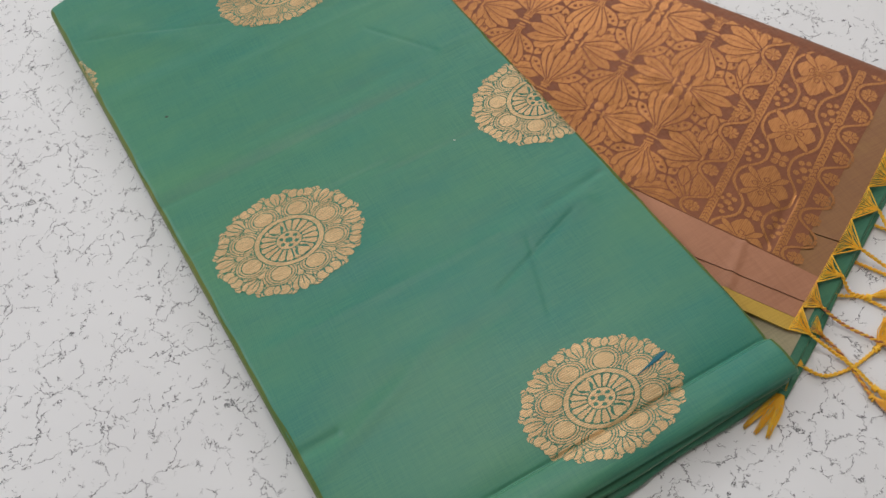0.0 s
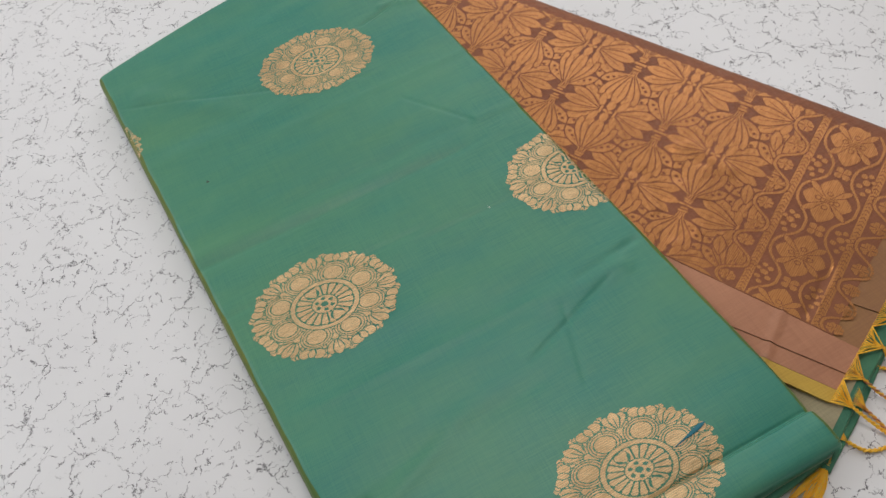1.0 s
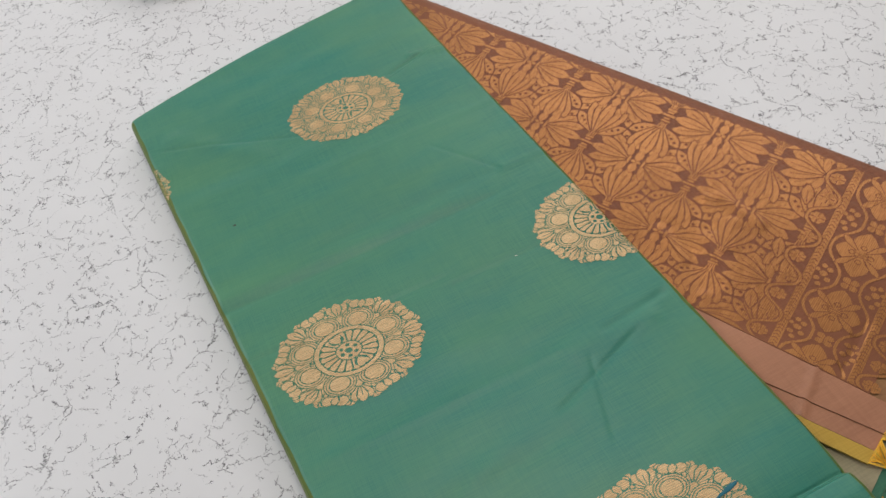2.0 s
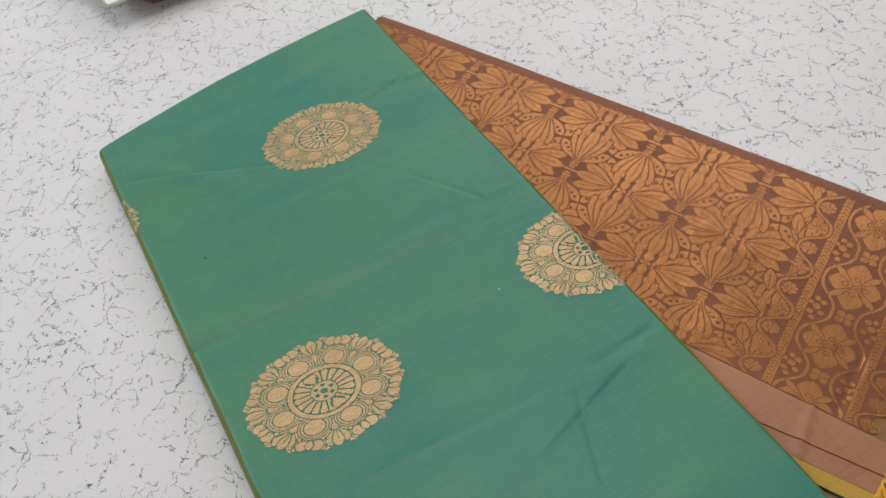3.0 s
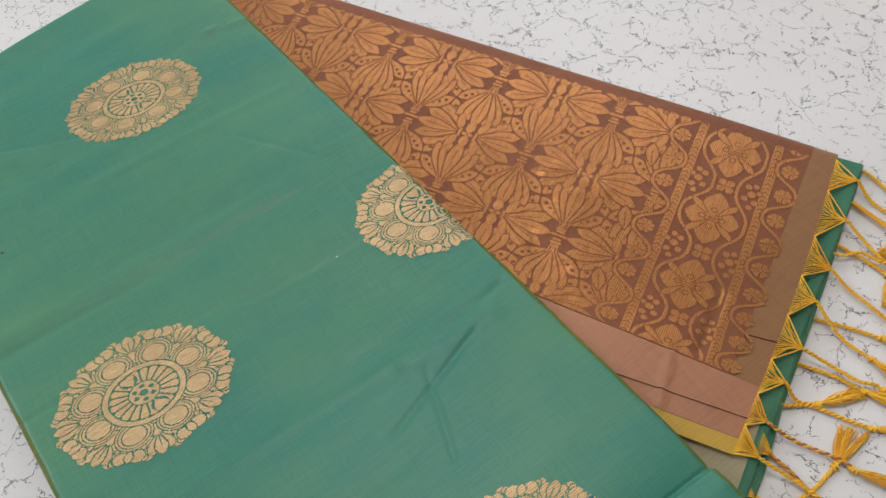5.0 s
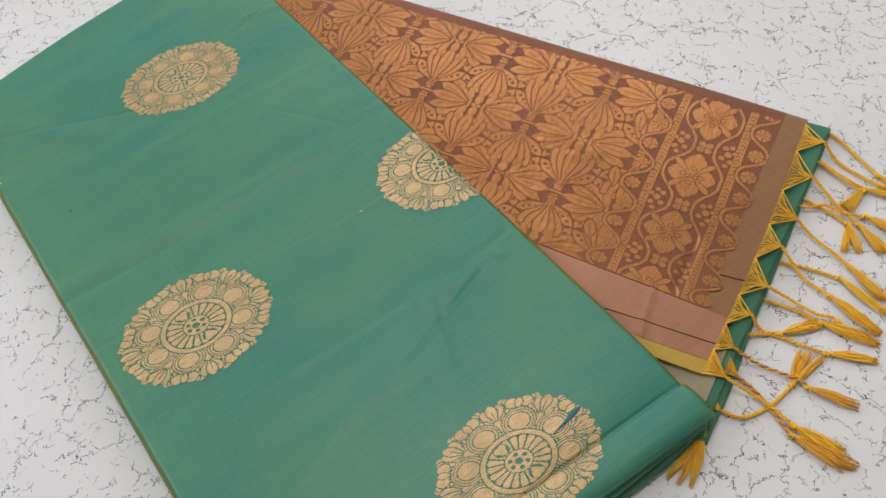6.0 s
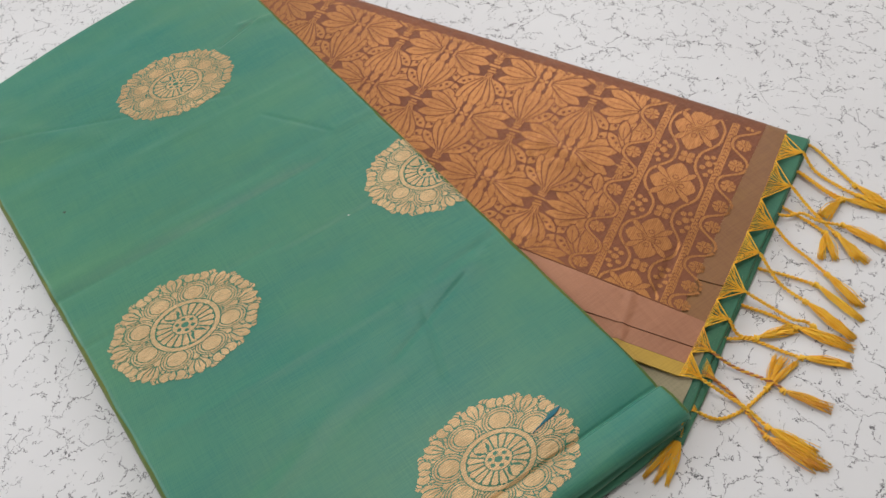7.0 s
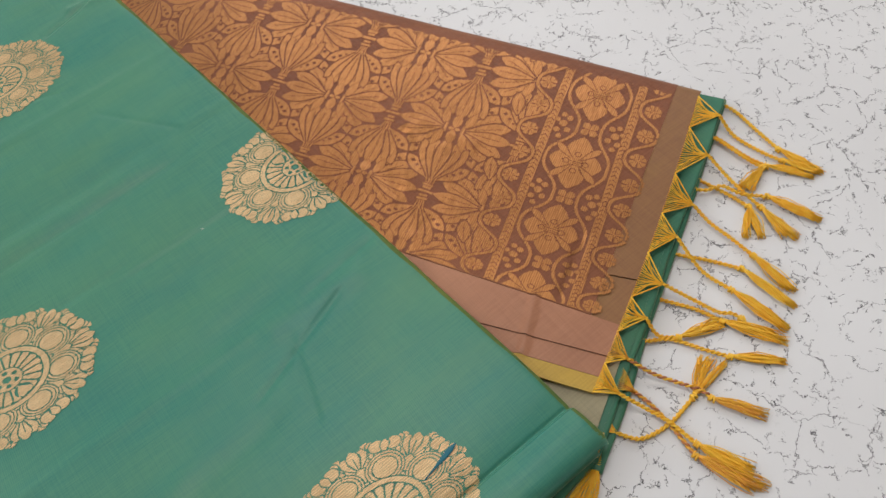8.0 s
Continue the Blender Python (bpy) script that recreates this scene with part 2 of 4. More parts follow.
def edge_distance(x, y, p, q):
    """How far (x, y) lies to the inner side of the line from p to q."""
    d = (q - p) / np.hypot(*(q - p))
    return (x - p[0]) * d[1] - (y - p[1]) * d[0]


def bow(x, y):
    """The far edge is not quite straight: it swells outwards."""
    d = (TR - TL) / np.hypot(*(TR - TL))
    u = np.clip(((x - TL[0]) * d[0] + (y - TL[1]) * d[1]) / np.hypot(*(TR - TL)), 0, 1)
    return 0.0075 * np.sin(np.pi * u ** 0.8)


def shoulder(d, r, drop=None):
    """Height lost near a rounded edge of radius r, d inside it."""
    d = np.clip(d, 0, r)
    return (r if drop is None else drop) * (1 - np.sqrt(np.maximum(0, 1 - ((r - d) / r) ** 2)))


def waves(x, y, turn, fx, fy, seed):
    """Smooth, irregular waves stretched along one direction."""
    c, s = math.cos(turn), math.sin(turn)
    u, v = x * c + y * s, -x * s + y * c
    rng = np.random.RandomState(seed)
    out = 0 * x
    for k in range(7):
        a, b, ph = fx * rng.uniform(0.4, 1.6), fy * rng.uniform(0.4, 1.6), rng.uniform(0, 6.28)
        out = out + np.sin(a * u * rng.choice((-1, 1)) + b * v + ph) / 7
    return out


CREASES = (
    # start, end, height, width
    ((-0.21, 0.392), (-0.004, 0.477), 0.0007, 0.006),
    ((-0.19, 0.388), (0.02, 0.476), -0.0007, 0.0028),
    ((-0.255, 0.566), (-0.06, 0.566), -0.0005, 0.0015),
    ((-0.25, 0.580), (-0.16, 0.545), 0.0011, 0.009),
    ((-0.028, 0.656), (-0.062, 0.628), -0.0009, 0.0022),
    ((-0.013, 0.656), (-0.045, 0.651), 0.0008, 0.004),
    ((-0.027, 0.535), (0.025, 0.502), -0.0005, 0.0015),
    ((0.025, 0.502), (0.066, 0.518), 0.0008, 0.005),
    ((0.068, 0.328), (0.073, 0.274), -0.0004, 0.0016),
    ((0.079, 0.347), (0.124, 0.373), -0.0007, 0.003),
    ((0.055, 0.332), (0.114, 0.356), 0.0009, 0.008),
    ((-0.13, 0.30), (0.03, 0.362), 0.0005, 0.012),
    ((-0.05, 0.232), (0.05, 0.280), -0.0004, 0.006),
    ((-0.11, 0.445), (0.09, 0.53), -0.0004, 0.005),
    ((-0.22, 0.50), (-0.06, 0.575), 0.0005, 0.009),
    ((-0.090, 0.203), (-0.060, 0.216), -0.0010, 0.004),
    ((-0.17, 0.345), (-0.02, 0.405), -0.0004, 0.0022),
    ((-0.10, 0.275), (0.06, 0.340), 0.0004, 0.0035),
    ((-0.02, 0.395), (0.12, 0.452), -0.0004, 0.0024),
    ((-0.12, 0.520), (0.03, 0.583), 0.0004, 0.004),
    ((-0.075, 0.190), (0.00, 0.262), 0.0006, 0.006),
    ((0.045, 0.295), (0.10, 0.345), -0.0005, 0.002),
)


def crease(x, y, p, q, height, width):
    p, q = np.array(p), np.array(q)
    n = np.hypot(*(q - p))
    d = (q - p) / n
    u = (x - p[0]) * d[0] + (y - p[1]) * d[1]
    v = (x - p[0]) * d[1] - (y - p[1]) * d[0]
    ends = np.clip(np.minimum(u, n - u) / (0.18 * n) + 0.6, 0, 1)
    return height * np.exp(-(v / width) ** 2) * ends * ends * (3 - 2 * ends)


def body_height(x, y):
    """Height of the folded body panel."""
    z = TOP + 0 * x
    z = z + 0.0011 * waves(x, y, WEFT_TURN, 9, 55, 3) + 0.0009 * waves(x, y, WEFT_TURN + 0.5, 16, 28, 5) + 0.00042 * waves(x, y, WEFT_TURN + 0.1, 30, 160, 8)
    for c in CREASES:
        z = z + 1.5 * crease(x, y, *c)
    low = edge_distance(x, y, BR, BL)
    # the cloth sinks towards the last fold before the lower edge: a groove, then a band that rounds down
    z = z - 0.0028 * np.clip((0.080 - low) / 0.055, 0, 1) ** 2 / (1 + np.exp(-(low - 0.0252) / 0.0004))
    z = z - 0.0014 * np.exp(-((low - 0.0258) / 0.0014) ** 2) - 0.0008 * np.exp(-((low - 0.0262) / 0.007) ** 2) + 0.0017 / (1 + np.exp((low - 0.0246) / 0.00032)) + 0.0008 * np.exp(-((low - 0.014) / 0.0060) ** 2)
    z = z - shoulder(low, 0.008, 0.0060)
    z = z - shoulder(edge_distance(x, y, BL, TL), 0.005, 0.006)
    z = z - shoulder(edge_distance(x, y, TR, BR), 0.005)
    z = z - shoulder(edge_distance(x, y, TL, TR) + bow(x, y), 0.005)
    return z


def inside_body(x, y):
    return np.minimum.reduce((edge_distance(x, y, BR, BL), edge_distance(x, y, BL, TL), edge_distance(x, y, TR, BR), edge_distance(x, y, TL, TR) + bow(x, y)))


saree = tagged(new("saree"), "folded green silk saree with gold medallions and copper brocade end", "saree")


def eased(n):
    """0..1 with closer steps towards both ends."""
    k = np.linspace(0, 1, n)
    return 0.6 * k + 0.4 * (1 - np.cos(np.pi * k)) / 2


def body_panel():
    ns, nt = 190, 520
    s, t = eased(ns)[None, :], eased(nt)[:, None]
    xy = [(1 - t) * ((1 - s) * TL[i] + s * TR[i]) + t * ((1 - s) * BL[i] + s * BR[i]) for i in (0, 1)]
    d = (TR - TL) / np.hypot(*(TR - TL))
    out = 0.0075 * np.sin(np.pi * s ** 0.8) * (1 - t) ** 6
    x, y = xy[0] - d[1] * out, xy[1] + d[0] * out
    z = body_height(x, y)
    verts = np.stack((x, y, z), -1).reshape(-1, 3)
    faces = grid_faces(nt, ns)[:, ::-1]
    # side walls: the folds go down to the surface at the far and outer edges
    ring = [(r, 0) for r in range(nt)] + [(nt - 1, c) for c in range(1, ns)] + [(r, ns - 1) for r in range(nt - 2, -1, -1)] + [(0, c) for c in range(ns - 2, 0, -1)]
    top = np.array([r * ns + c for r, c in ring])
    low = verts[top].copy()
    for k, (r, c) in enumerate(ring):
        low[k, 2] = 0.001 if (c == 0 or r == 0) else low[k, 2] - 0.0022
    centre = low.mean(0)
    low[:, :2] += (centre[:2] - low[:, :2]) * 0.008
    base = len(verts)
    verts = np.concatenate((verts, low))
    n = len(ring)
    sides = [(top[k], base + k, base + (k + 1) % n, top[(k + 1) % n]) for k in range(n)]
    return mesh_object("body_panel", verts, np.concatenate((faces, np.array(sides)[:, ::-1])), GREEN, saree, "green shot-silk body panel with soft creases")


body_panel()


def sheen_edge(p, q, seed, deep):
    """A strip added on the panel's turned edge; its olive colour paints in the shot silk's yellow sheen."""
    n = 260
    k = np.linspace(0.004, 0.996, n)
    d = (q - p) / np.hypot(*(q - p))
    inward = np.array((d[1], -d[0]))
    if inward @ ((TL + BR) / 2 - p) < 0:
        inward = -inward
    rng = np.random.RandomState(seed)
    uneven = sum(np.sin(k * f + rng.uniform(0, 6)) for f in (9, 23, 51, 97)) * 0.0003
    rows = []
    for off, drop in ((0.0030, 0.0), (0.0021, 0.0), (0.0013, 0.0), (0.0006, 0.0), (0.0001, 0.0), (-0.0005, 0.0016), (-0.0008, 0.004), (-0.0006, deep)):
        at = p + k[:, None] * (q - p)
        reach = off + (uneven if off > 0.002 else 0)
        keep = np.maximum(reach, 0.0001)
        h = at + inward * np.reshape(keep, (-1, 1))
        z = body_height(h[:, 0], h[:, 1]) + (0.00005 if off > 0.002 else 0.0003) - drop
        spot = at + inward * np.reshape(reach + np.zeros(n), (-1, 1))
        rows.append(np.stack((spot[:, 0], spot[:, 1], z), -1))
    verts = np.stack(rows).reshape(-1, 3)
    mesh_object("sheen_edge", verts, grid_faces(len(rows), n), EDGE_SHEEN, saree, "turned edge of the silk with its olive sheen painted in")


sheen_edge(TL, BL, 21, 0.012)
sheen_edge(TR, BR, 22, 0.0022)


def slab(name, corners, z0, z1, mat, label, r=0.0025, wobble=0.0008, seed=1):
    """A folded layer: a quad slab whose rim is a rounded fold."""
    per = 60
    rim = []
    for k in range(4):
        p, q = np.array(corners[k]), np.array(corners[(k + 1) % 4])
        rim += [p + (q - p) * j / per for j in range(per)]
    rim = np.array(rim)
    mid = rim.mean(0)
    rng = np.random.RandomState(seed)
    ph = rng.uniform(0, 6.28, 4)
    verts, faces = [], []
    n = len(rim)
    steps = 7
    for j in range(steps):
        a = -math.pi / 2 + math.pi * j / (steps - 1)
        for k, p in enumerate(rim):
            w = wobble * sum(math.sin((i + 2) * 3 * k * 6.2832 / n + ph[i]) for i in range(4)) / 2
            d = (p - mid) / np.hypot(*(p - mid))
            q = p + d * (r * (math.cos(a) - 1) + w)
            verts.append((q[0], q[1], (z0 + z1) / 2 + (z1 - z0) / 2 * math.sin(a)))
    for j in range(steps - 1):
        for k in range(n):
            faces.append((j * n + k, j * n + (k + 1) % n, (j + 1) * n + (k + 1) % n, (j + 1) * n + k))
    m = [tuple(f) for f in faces]
    verts.append((*mid, z1))
    verts.append((*mid, z0))
    c1, c0 = len(verts) - 2, len(verts) - 1
    m += [((steps - 1) * n + k, (steps - 1) * n + (k + 1) % n, c1) for k in range(n)]
    m += [((k + 1) % n, k, c0) for k in range(n)]
    me = bpy.data.meshes.new(name)
    me.from_pydata(verts, [], m)
    me.materials.append(mat)
    me.polygons.foreach_set("use_smooth", [len(p.vertices) == 4 for p in me.polygons])
    ob = new(name, me)
    ob.parent = saree
    return tagged(ob, label)


def inset(left, right, near, far, near_left=None):
    """Corners of a layer under the body panel, moved in (minus: out) from its edges."""
    near_left = near if near_left is None else near_left
    u = WEFT
    v = (BR - TR) / np.hypot(*(BR - TR))
    return [TL + u * left + v * far, BL + u * left - v * near_left, BR - u * right - v * near, TR - u * right + v * far]


slab("folded_layer", inset(0.004, 0.006, -0.0010, 0.01, -0.0165), 0.0, 0.0072, GREEN_SHADED, "lowest folded green silk layer", r=0.0036, seed=2)
slab("folded_layer", inset(0.004, 0.007, -0.0002, 0.01, -0.0075), 0.0074, 0.0142, GREEN_SHADED, "folded green silk layer", r=0.0036, seed=3)
slab("folded_layer", inset(0.004, 0.006, 0.0055, 0.01), 0.0144, 0.0158, GREEN_SHADED, "folded green silk layer", seed=4)

# ---- woven motifs: painted on a grid of threads, then laid as rows of thread on the cloth ----


class Weave:
    """A grid of thread crossings; shapes are woven in with a thin gap round each."""

    def __init__(self, x0, x1, y0, y1, cell):
        self.cell, self.x0, self.y0 = cell, x0, y0
        nx, ny = int(round((x1 - x0) / cell)), int(round((y1 - y0) / cell))
        self.X, self.Y = np.meshgrid(x0 + (np.arange(nx) + 0.5) * cell, y0 + (np.arange(ny) + 0.5) * cell, indexing="ij")
        self.M = np.zeros((nx, ny), bool)

    def window(self, x, y, r):
        i0, i1 = int((x - r - self.x0) / self.cell), int((x + r - self.x0) / self.cell) + 2
        j0, j1 = int((y - r - self.y0) / self.cell), int((y + r - self.y0) / self.cell) + 2
        return slice(max(i0, 0), max(i1, 0)), slice(max(j0, 0), max(j1, 0))

    def lay(self, w, d, gap):
        self.M[w] &= ~(d < gap)
        self.M[w] |= d < 0

    def cut(self, w, d):
        self.M[w] &= ~(d < 0)

    def disc(self, x, y, r, gap=0.0, hole=False, squash=1.0, turn=0.0):
        w = self.window(x, y, (r + gap) * max(1, squash) * 1.1)
        c, s = math.cos(turn), math.sin(turn)
        u, v = self.X[w] - x, self.Y[w] - y
        d = np.hypot(u * c + v * s, (-u * s + v * c) / squash) - r
        self.cut(w, d) if hole else self.lay(w, d, gap)

    def ring(self, x, y, r0, r1, gap=0.0, hole=False, squash=1.0, turn=0.0):
        w = self.window(x, y, (r1 + gap) * max(1, squash) * 1.1)
        c, s = math.cos(turn), math.sin(turn)
        u, v = self.X[w] - x, self.Y[w] - y
        r = np.hypot(u * c + v * s, (-u * s + v * c) / squash)
        d = np.maximum(r0 - r, r - r1)
        self.cut(w, d) if hole else self.lay(w, d, gap)

    def petal(self, x, y, turn, length, width, gap=0.0, full=0.75, vein=0.0):
        """A leaf from (x, y) in a direction; full: where it is widest, 0 to 1."""
        w = self.window(x + math.cos(turn) * length / 2, y + math.sin(turn) * length / 2, length * 0.75 + gap)
        c, s = math.cos(turn), math.sin(turn)
        u = (self.X[w] - x) * c + (self.Y[w] - y) * s
        v = -(self.X[w] - x) * s + (self.Y[w] - y) * c
        t = np.clip(u / length, 0, 1)
        half = width / 2 * np.sin(np.pi * t ** (math.log(0.5) / math.log(full))) ** 0.75
        d = np.maximum(np.abs(v) - half, np.maximum(-u, u - length))
        self.lay(w, d, gap)
        if vein:
            self.cut(w, np.maximum(np.abs(v) - vein, np.maximum(0.1 * length - u, u - 0.7 * length)))

    def bar(self, x, y, x2, y2, width, gap=0.0, hole=False):
        n = math.hypot(x2 - x, y2 - y)
        w = self.window((x + x2) / 2, (y + y2) / 2, n / 2 + width + gap)
        c, s = (x2 - x) / n, (y2 - y) / n
        u = (self.X[w] - x) * c + (self.Y[w] - y) * s
        v = -(self.X[w] - x) * s + (self.Y[w] - y) * c
        d = np.maximum(np.abs(v) - width / 2, np.maximum(-u, u - n))
        self.cut(w, d) if hole else self.lay(w, d, gap)

    def runs(self):
        """(row, first, end) of every float of thread."""
        pad = np.zeros((self.M.shape[0], 1), bool)
        step = np.diff(np.concatenate((pad, self.M, pad), 1).astype(np.int8), axis=1)
        r0, c0 = np.nonzero(step == 1)
        _, c1 = np.nonzero(step == -1)
        return r0, c0, c1


def woven(name, weave, place, height, mat, label, lift=0.0004, longest=9, row=1.0):
    """One mesh of thread rows. place: from weave to plan; height: of the cloth there."""
    r, c0, c1 = weave.runs()
    quads = []
    for k in range(len(r)):
        n = max(1, -(-(c1[k] - c0[k]) // longest))
        cut = np.linspace(c0[k], c1[k], n + 1)
        quads += [(r[k], cut[i], cut[i + 1]) for i in range(n)]
    q = np.array(quads)
    a0, a1 = q[:, 0] + 0.5 - row / 2, q[:, 0] + 0.5 + row / 2
    corner = np.stack((np.stack((a0, q[:, 1]), 1), np.stack((a1, q[:, 1]), 1), np.stack((a1, q[:, 2]), 1), np.stack((a0, q[:, 2]), 1)), 1).reshape(-1, 2)
    x, y = place(weave.x0 + corner[:, 0] * weave.cell, weave.y0 + corner[:, 1] * weave.cell)
    z = height(x, y) + lift
    faces = np.arange(len(x)).reshape(-1, 4)
    me = bpy.data.meshes.new(name)
    me.from_pydata(np.stack((x, y, z), 1).tolist(), [], faces.tolist())
    me.materials.append(mat)
    ob = new(name, me)
    ob.parent = saree
    return tagged(ob, label)


def medallion_weave():
    """Round woven medallion, radius 1: hub, spoked wheel, eight domes, rim of palmettes and scrolls."""
    w = Weave(-1.04, 1.04, -1.04, 1.04, 0.0112)
    g = 0.0150
    oct8 = [k * math.pi / 4 + 0.39 for k in range(8)]
    # rim: palmette petals, scrolls and berries
    w.ring(0, 0, 0.48, 0.90)
    for a in oct8:
        m = a + math.pi / 8
        w.disc(0.74 * math.cos(m), 0.74 * math.sin(m), 0.16)
        for da, r, n in ((-0.30, 0.86, 0.11), (0.30, 0.86, 0.11), (-0.17, 0.93, 0.085), (0.17, 0.93, 0.085)):
            w.disc(r * math.cos(m + da), r * math.sin(m + da), n, g, squash=0.8, turn=m + da)
            w.disc((r - 0.035) * math.cos(m + da * 1.1), (r - 0.035) * math.sin(m + da * 1.1), 0.022, hole=True)
        for i in (-3, 3, -2, 2, -1, 1, 0):
            p = m + i * 0.36
            w.petal(0.66 * math.cos(m), 0.66 * math.sin(m), p, 0.34 - 0.02 * abs(i), 0.13, g, 0.7, 0.006)
        w.petal(0.52 * math.cos(m), 0.52 * math.sin(m), m, 0.20, 0.14, g, 0.6)
        for d in (-0.24, 0.24):
            w.disc(0.80 * math.cos(m + d), 0.80 * math.sin(m + d), 0.045, g)
            w.disc(0.955 * math.cos(m + d * 0.9), 0.955 * math.sin(m + d * 0.9), 0.040, g)
            w.petal(0.74 * math.cos(m + d * 1.1), 0.74 * math.sin(m + d * 1.1), m + d * 3.4, 0.15, 0.055, g, 0.6)
        for da in (-0.15, 0.15):
            w.disc(0.66 * math.cos(m + da), 0.66 * math.sin(m + da), 0.03, g)
            w.petal(0.71 * math.cos(m + da * 1.6), 0.71 * math.sin(m + da * 1.6), m + da * 5, 0.17, 0.07, g, 0.6)
    for a in oct8:
        for da in (-0.07, 0.07):
            w.disc(0.905 * math.cos(a + da * 1.5), 0.905 * math.sin(a + da * 1.5), 0.078, g)
        w.petal(0.8 * math.cos(a), 0.8 * math.sin(a), a, 0.17, 0.09, g, 0.6)
    # domes with double outline
    for a in oct8:
        x, y = 0.60 * math.cos(a), 0.60 * math.sin(a)
        w.disc(x, y, 0.205, g)
        w.ring(x, y, 0.172, 0.186, hole=True)
        w.ring(x, y, 0.130, 0.146, hole=True)
    # wheel
    w.disc(0, 0, 0.46, g)
    w.ring(0, 0, 0.380, 0.398, hole=True)
    for k in range(20):
        a = k * math.pi / 10 + 0.357
        w.bar(0.17 * math.cos(a), 0.17 * math.sin(a), 0.385 * math.cos(a), 0.385 * math.sin(a), 0.022, hole=True)
        a = k * math.pi / 10 + 0.2
        for d in (-0.125, 0.125):
            w.disc(0.378 * math.cos(a + d), 0.378 * math.sin(a + d), 0.015, hole=True)
    for k in (8, 18):
        a = k * math.pi / 10 + 0.2
        w.disc(0.29 * math.cos(a), 0.29 * math.sin(a), 0.100, hole=True)
        for d in (-0.12, 0.12):
            w.disc(0.325 * math.cos(a + d), 0.325 * math.sin(a + d), 0.046)
        w.petal(0.36 * math.cos(a), 0.36 * math.sin(a), a + math.pi, 0.16, 0.135, 0, 0.32)
    w.disc(0, 0, 0.165, g)
    w.disc(0, 0, 0.05, hole=True)
    for k in range(6):
        w.disc(0.107 * math.cos(k * 1.047), 0.107 * math.sin(k * 1.047), 0.03, hole=True)
    return w


MED_TURN = radians(16)


def medallion(x0, y0, wide, deep):
    w = medallion_weave()
    c, s = math.cos(MED_TURN), math.sin(MED_TURN)

    def place(u, v):
        p, q = v * wide, u * deep
        return x0 + p * c - q * s, y0 + p * s + q * c

    X, Y = place(w.X, w.Y)
    w.M &= inside_body(X, Y) > 0.0012
    return woven("medallion", w, place, body_height, GOLD, "round gold zari medallion woven into green silk", row=0.9)


for spot in ((-0.0990, 0.5925, 0.0503, 0.0378), (-0.0893, 0.352, 0.0520, 0.0403), (0.0920, 0.4425, 0.0490, 0.0393),
             (0.0940, 0.2172, 0.0502, 0.0362), (-0.2900, 0.510, 0.0505, 0.0400)):
    medallion(*spot)

# ---- the brocade end with its borders ----


def end_plan(a, b):
    return PAL_O[0] + PAL_A[0] * a + PAL_B[0] * b, PAL_O[1] + PAL_A[1] * a + PAL_B[1] * b


def end_local(x, y):
    return (x - PAL_O[0]) * PAL_A[0] + (y - PAL_O[1]) * PAL_A[1], (x - PAL_O[0]) * PAL_B[0] + (y - PAL_O[1]) * PAL_B[1]


def end_height(x, y):
    a, b = end_local(x, y)
    z = 0.0158 + 0.0006 * waves(a, b, 0.3, 30, 40, 11)
    for c in (((0.168, 0.085), (0.150, 0.108), 0.0009, 0.004), ((0.15, 0.118), (0.118, 0.150), 0.0011, 0.005),
              ((0.175, 0.12), (0.13, 0.16), -0.0007, 0.006), ((0.0475, 0.177), (0.0425, 0.212), 0.0021, 0.0016),
              ((0.034, 0.13), (0.034, 0.172), -0.001, 0.003),
              ((0.166, 0.092), (0.148, 0.112), -0.0008, 0.0040), ((0.140, 0.094), (0.128, 0.122), 0.0007, 0.0055),
              ((0.182, 0.128), (0.150, 0.146), 0.0008, 0.0050), ((0.150, 0.136), (0.128, 0.160), -0.0006, 0.0045),
              ((0.205, 0.150), (0.160, 0.172), 0.0007, 0.0055), ((0.160, 0.080), (0.120, 0.090), 0.0008, 0.0060)):
        z = z + crease(a, b, *c)
    # the cloth slopes down to its folded far edge and settles at the cut end
    z = z - 0.0042 * np.clip((0.085 - b) / 0.095, 0, 1) ** 1.3 * np.clip(1.25 - a / 0.45, 0.2, 1.2) - 0.0012 * np.clip((0.06 - a) / 0.06, 0, 1)
    z = z - shoulder(b + 0.0120, 0.011, 0.007)
    return z


def end_edge(b):
    return -0.0030 * np.sin(np.pi * np.clip(b / 0.22, 0, 1))


def end_sheet(name, a0, a1, b0, b1, mat, label, lift=0.0, na=120, nb=80, thick=0.0012, follow=False, slant0=0.0, slant1=0.0):
    """A strip of the cloth end with its thickness; follow: its first edge is the bowed cut edge."""
    a, b = np.meshgrid(np.linspace(0, 1, na), np.linspace(b0, b1, nb), indexing="ij")
    first = end_edge(b) if follow else a0
    a = first + (a1 - first) * a
    k = (b - b0) / (b1 - b0)
    b = b + a * (slant0 * (1 - k) + slant1 * k)
    x, y = end_plan(a, b)
    z = end_height(x, y) + lift
    top = np.stack((x, y, z), -1).reshape(-1, 3)
    low = top - np.array((0, 0, thick))
    n = len(top)
    f = grid_faces(na, nb)
    side = len(top) + len(low)
    rim = [r * nb for r in range(na)] + [(na - 1) * nb + c for c in range(1, nb)] + [r * nb + nb - 1 for r in range(na - 2, -1, -1)] + list(range(nb - 2, 0, -1))
    m = len(rim)
    sides = [(side + k, side + (k + 1) % m, side + m + (k + 1) % m, side + m + k) for k in range(m)]
    verts = np.concatenate((top, low, top[rim], low[rim]))
    return mesh_object(name, verts, np.concatenate((f, f[:, ::-1] + n, np.array(sides)[:, ::-1])), mat, saree, label)


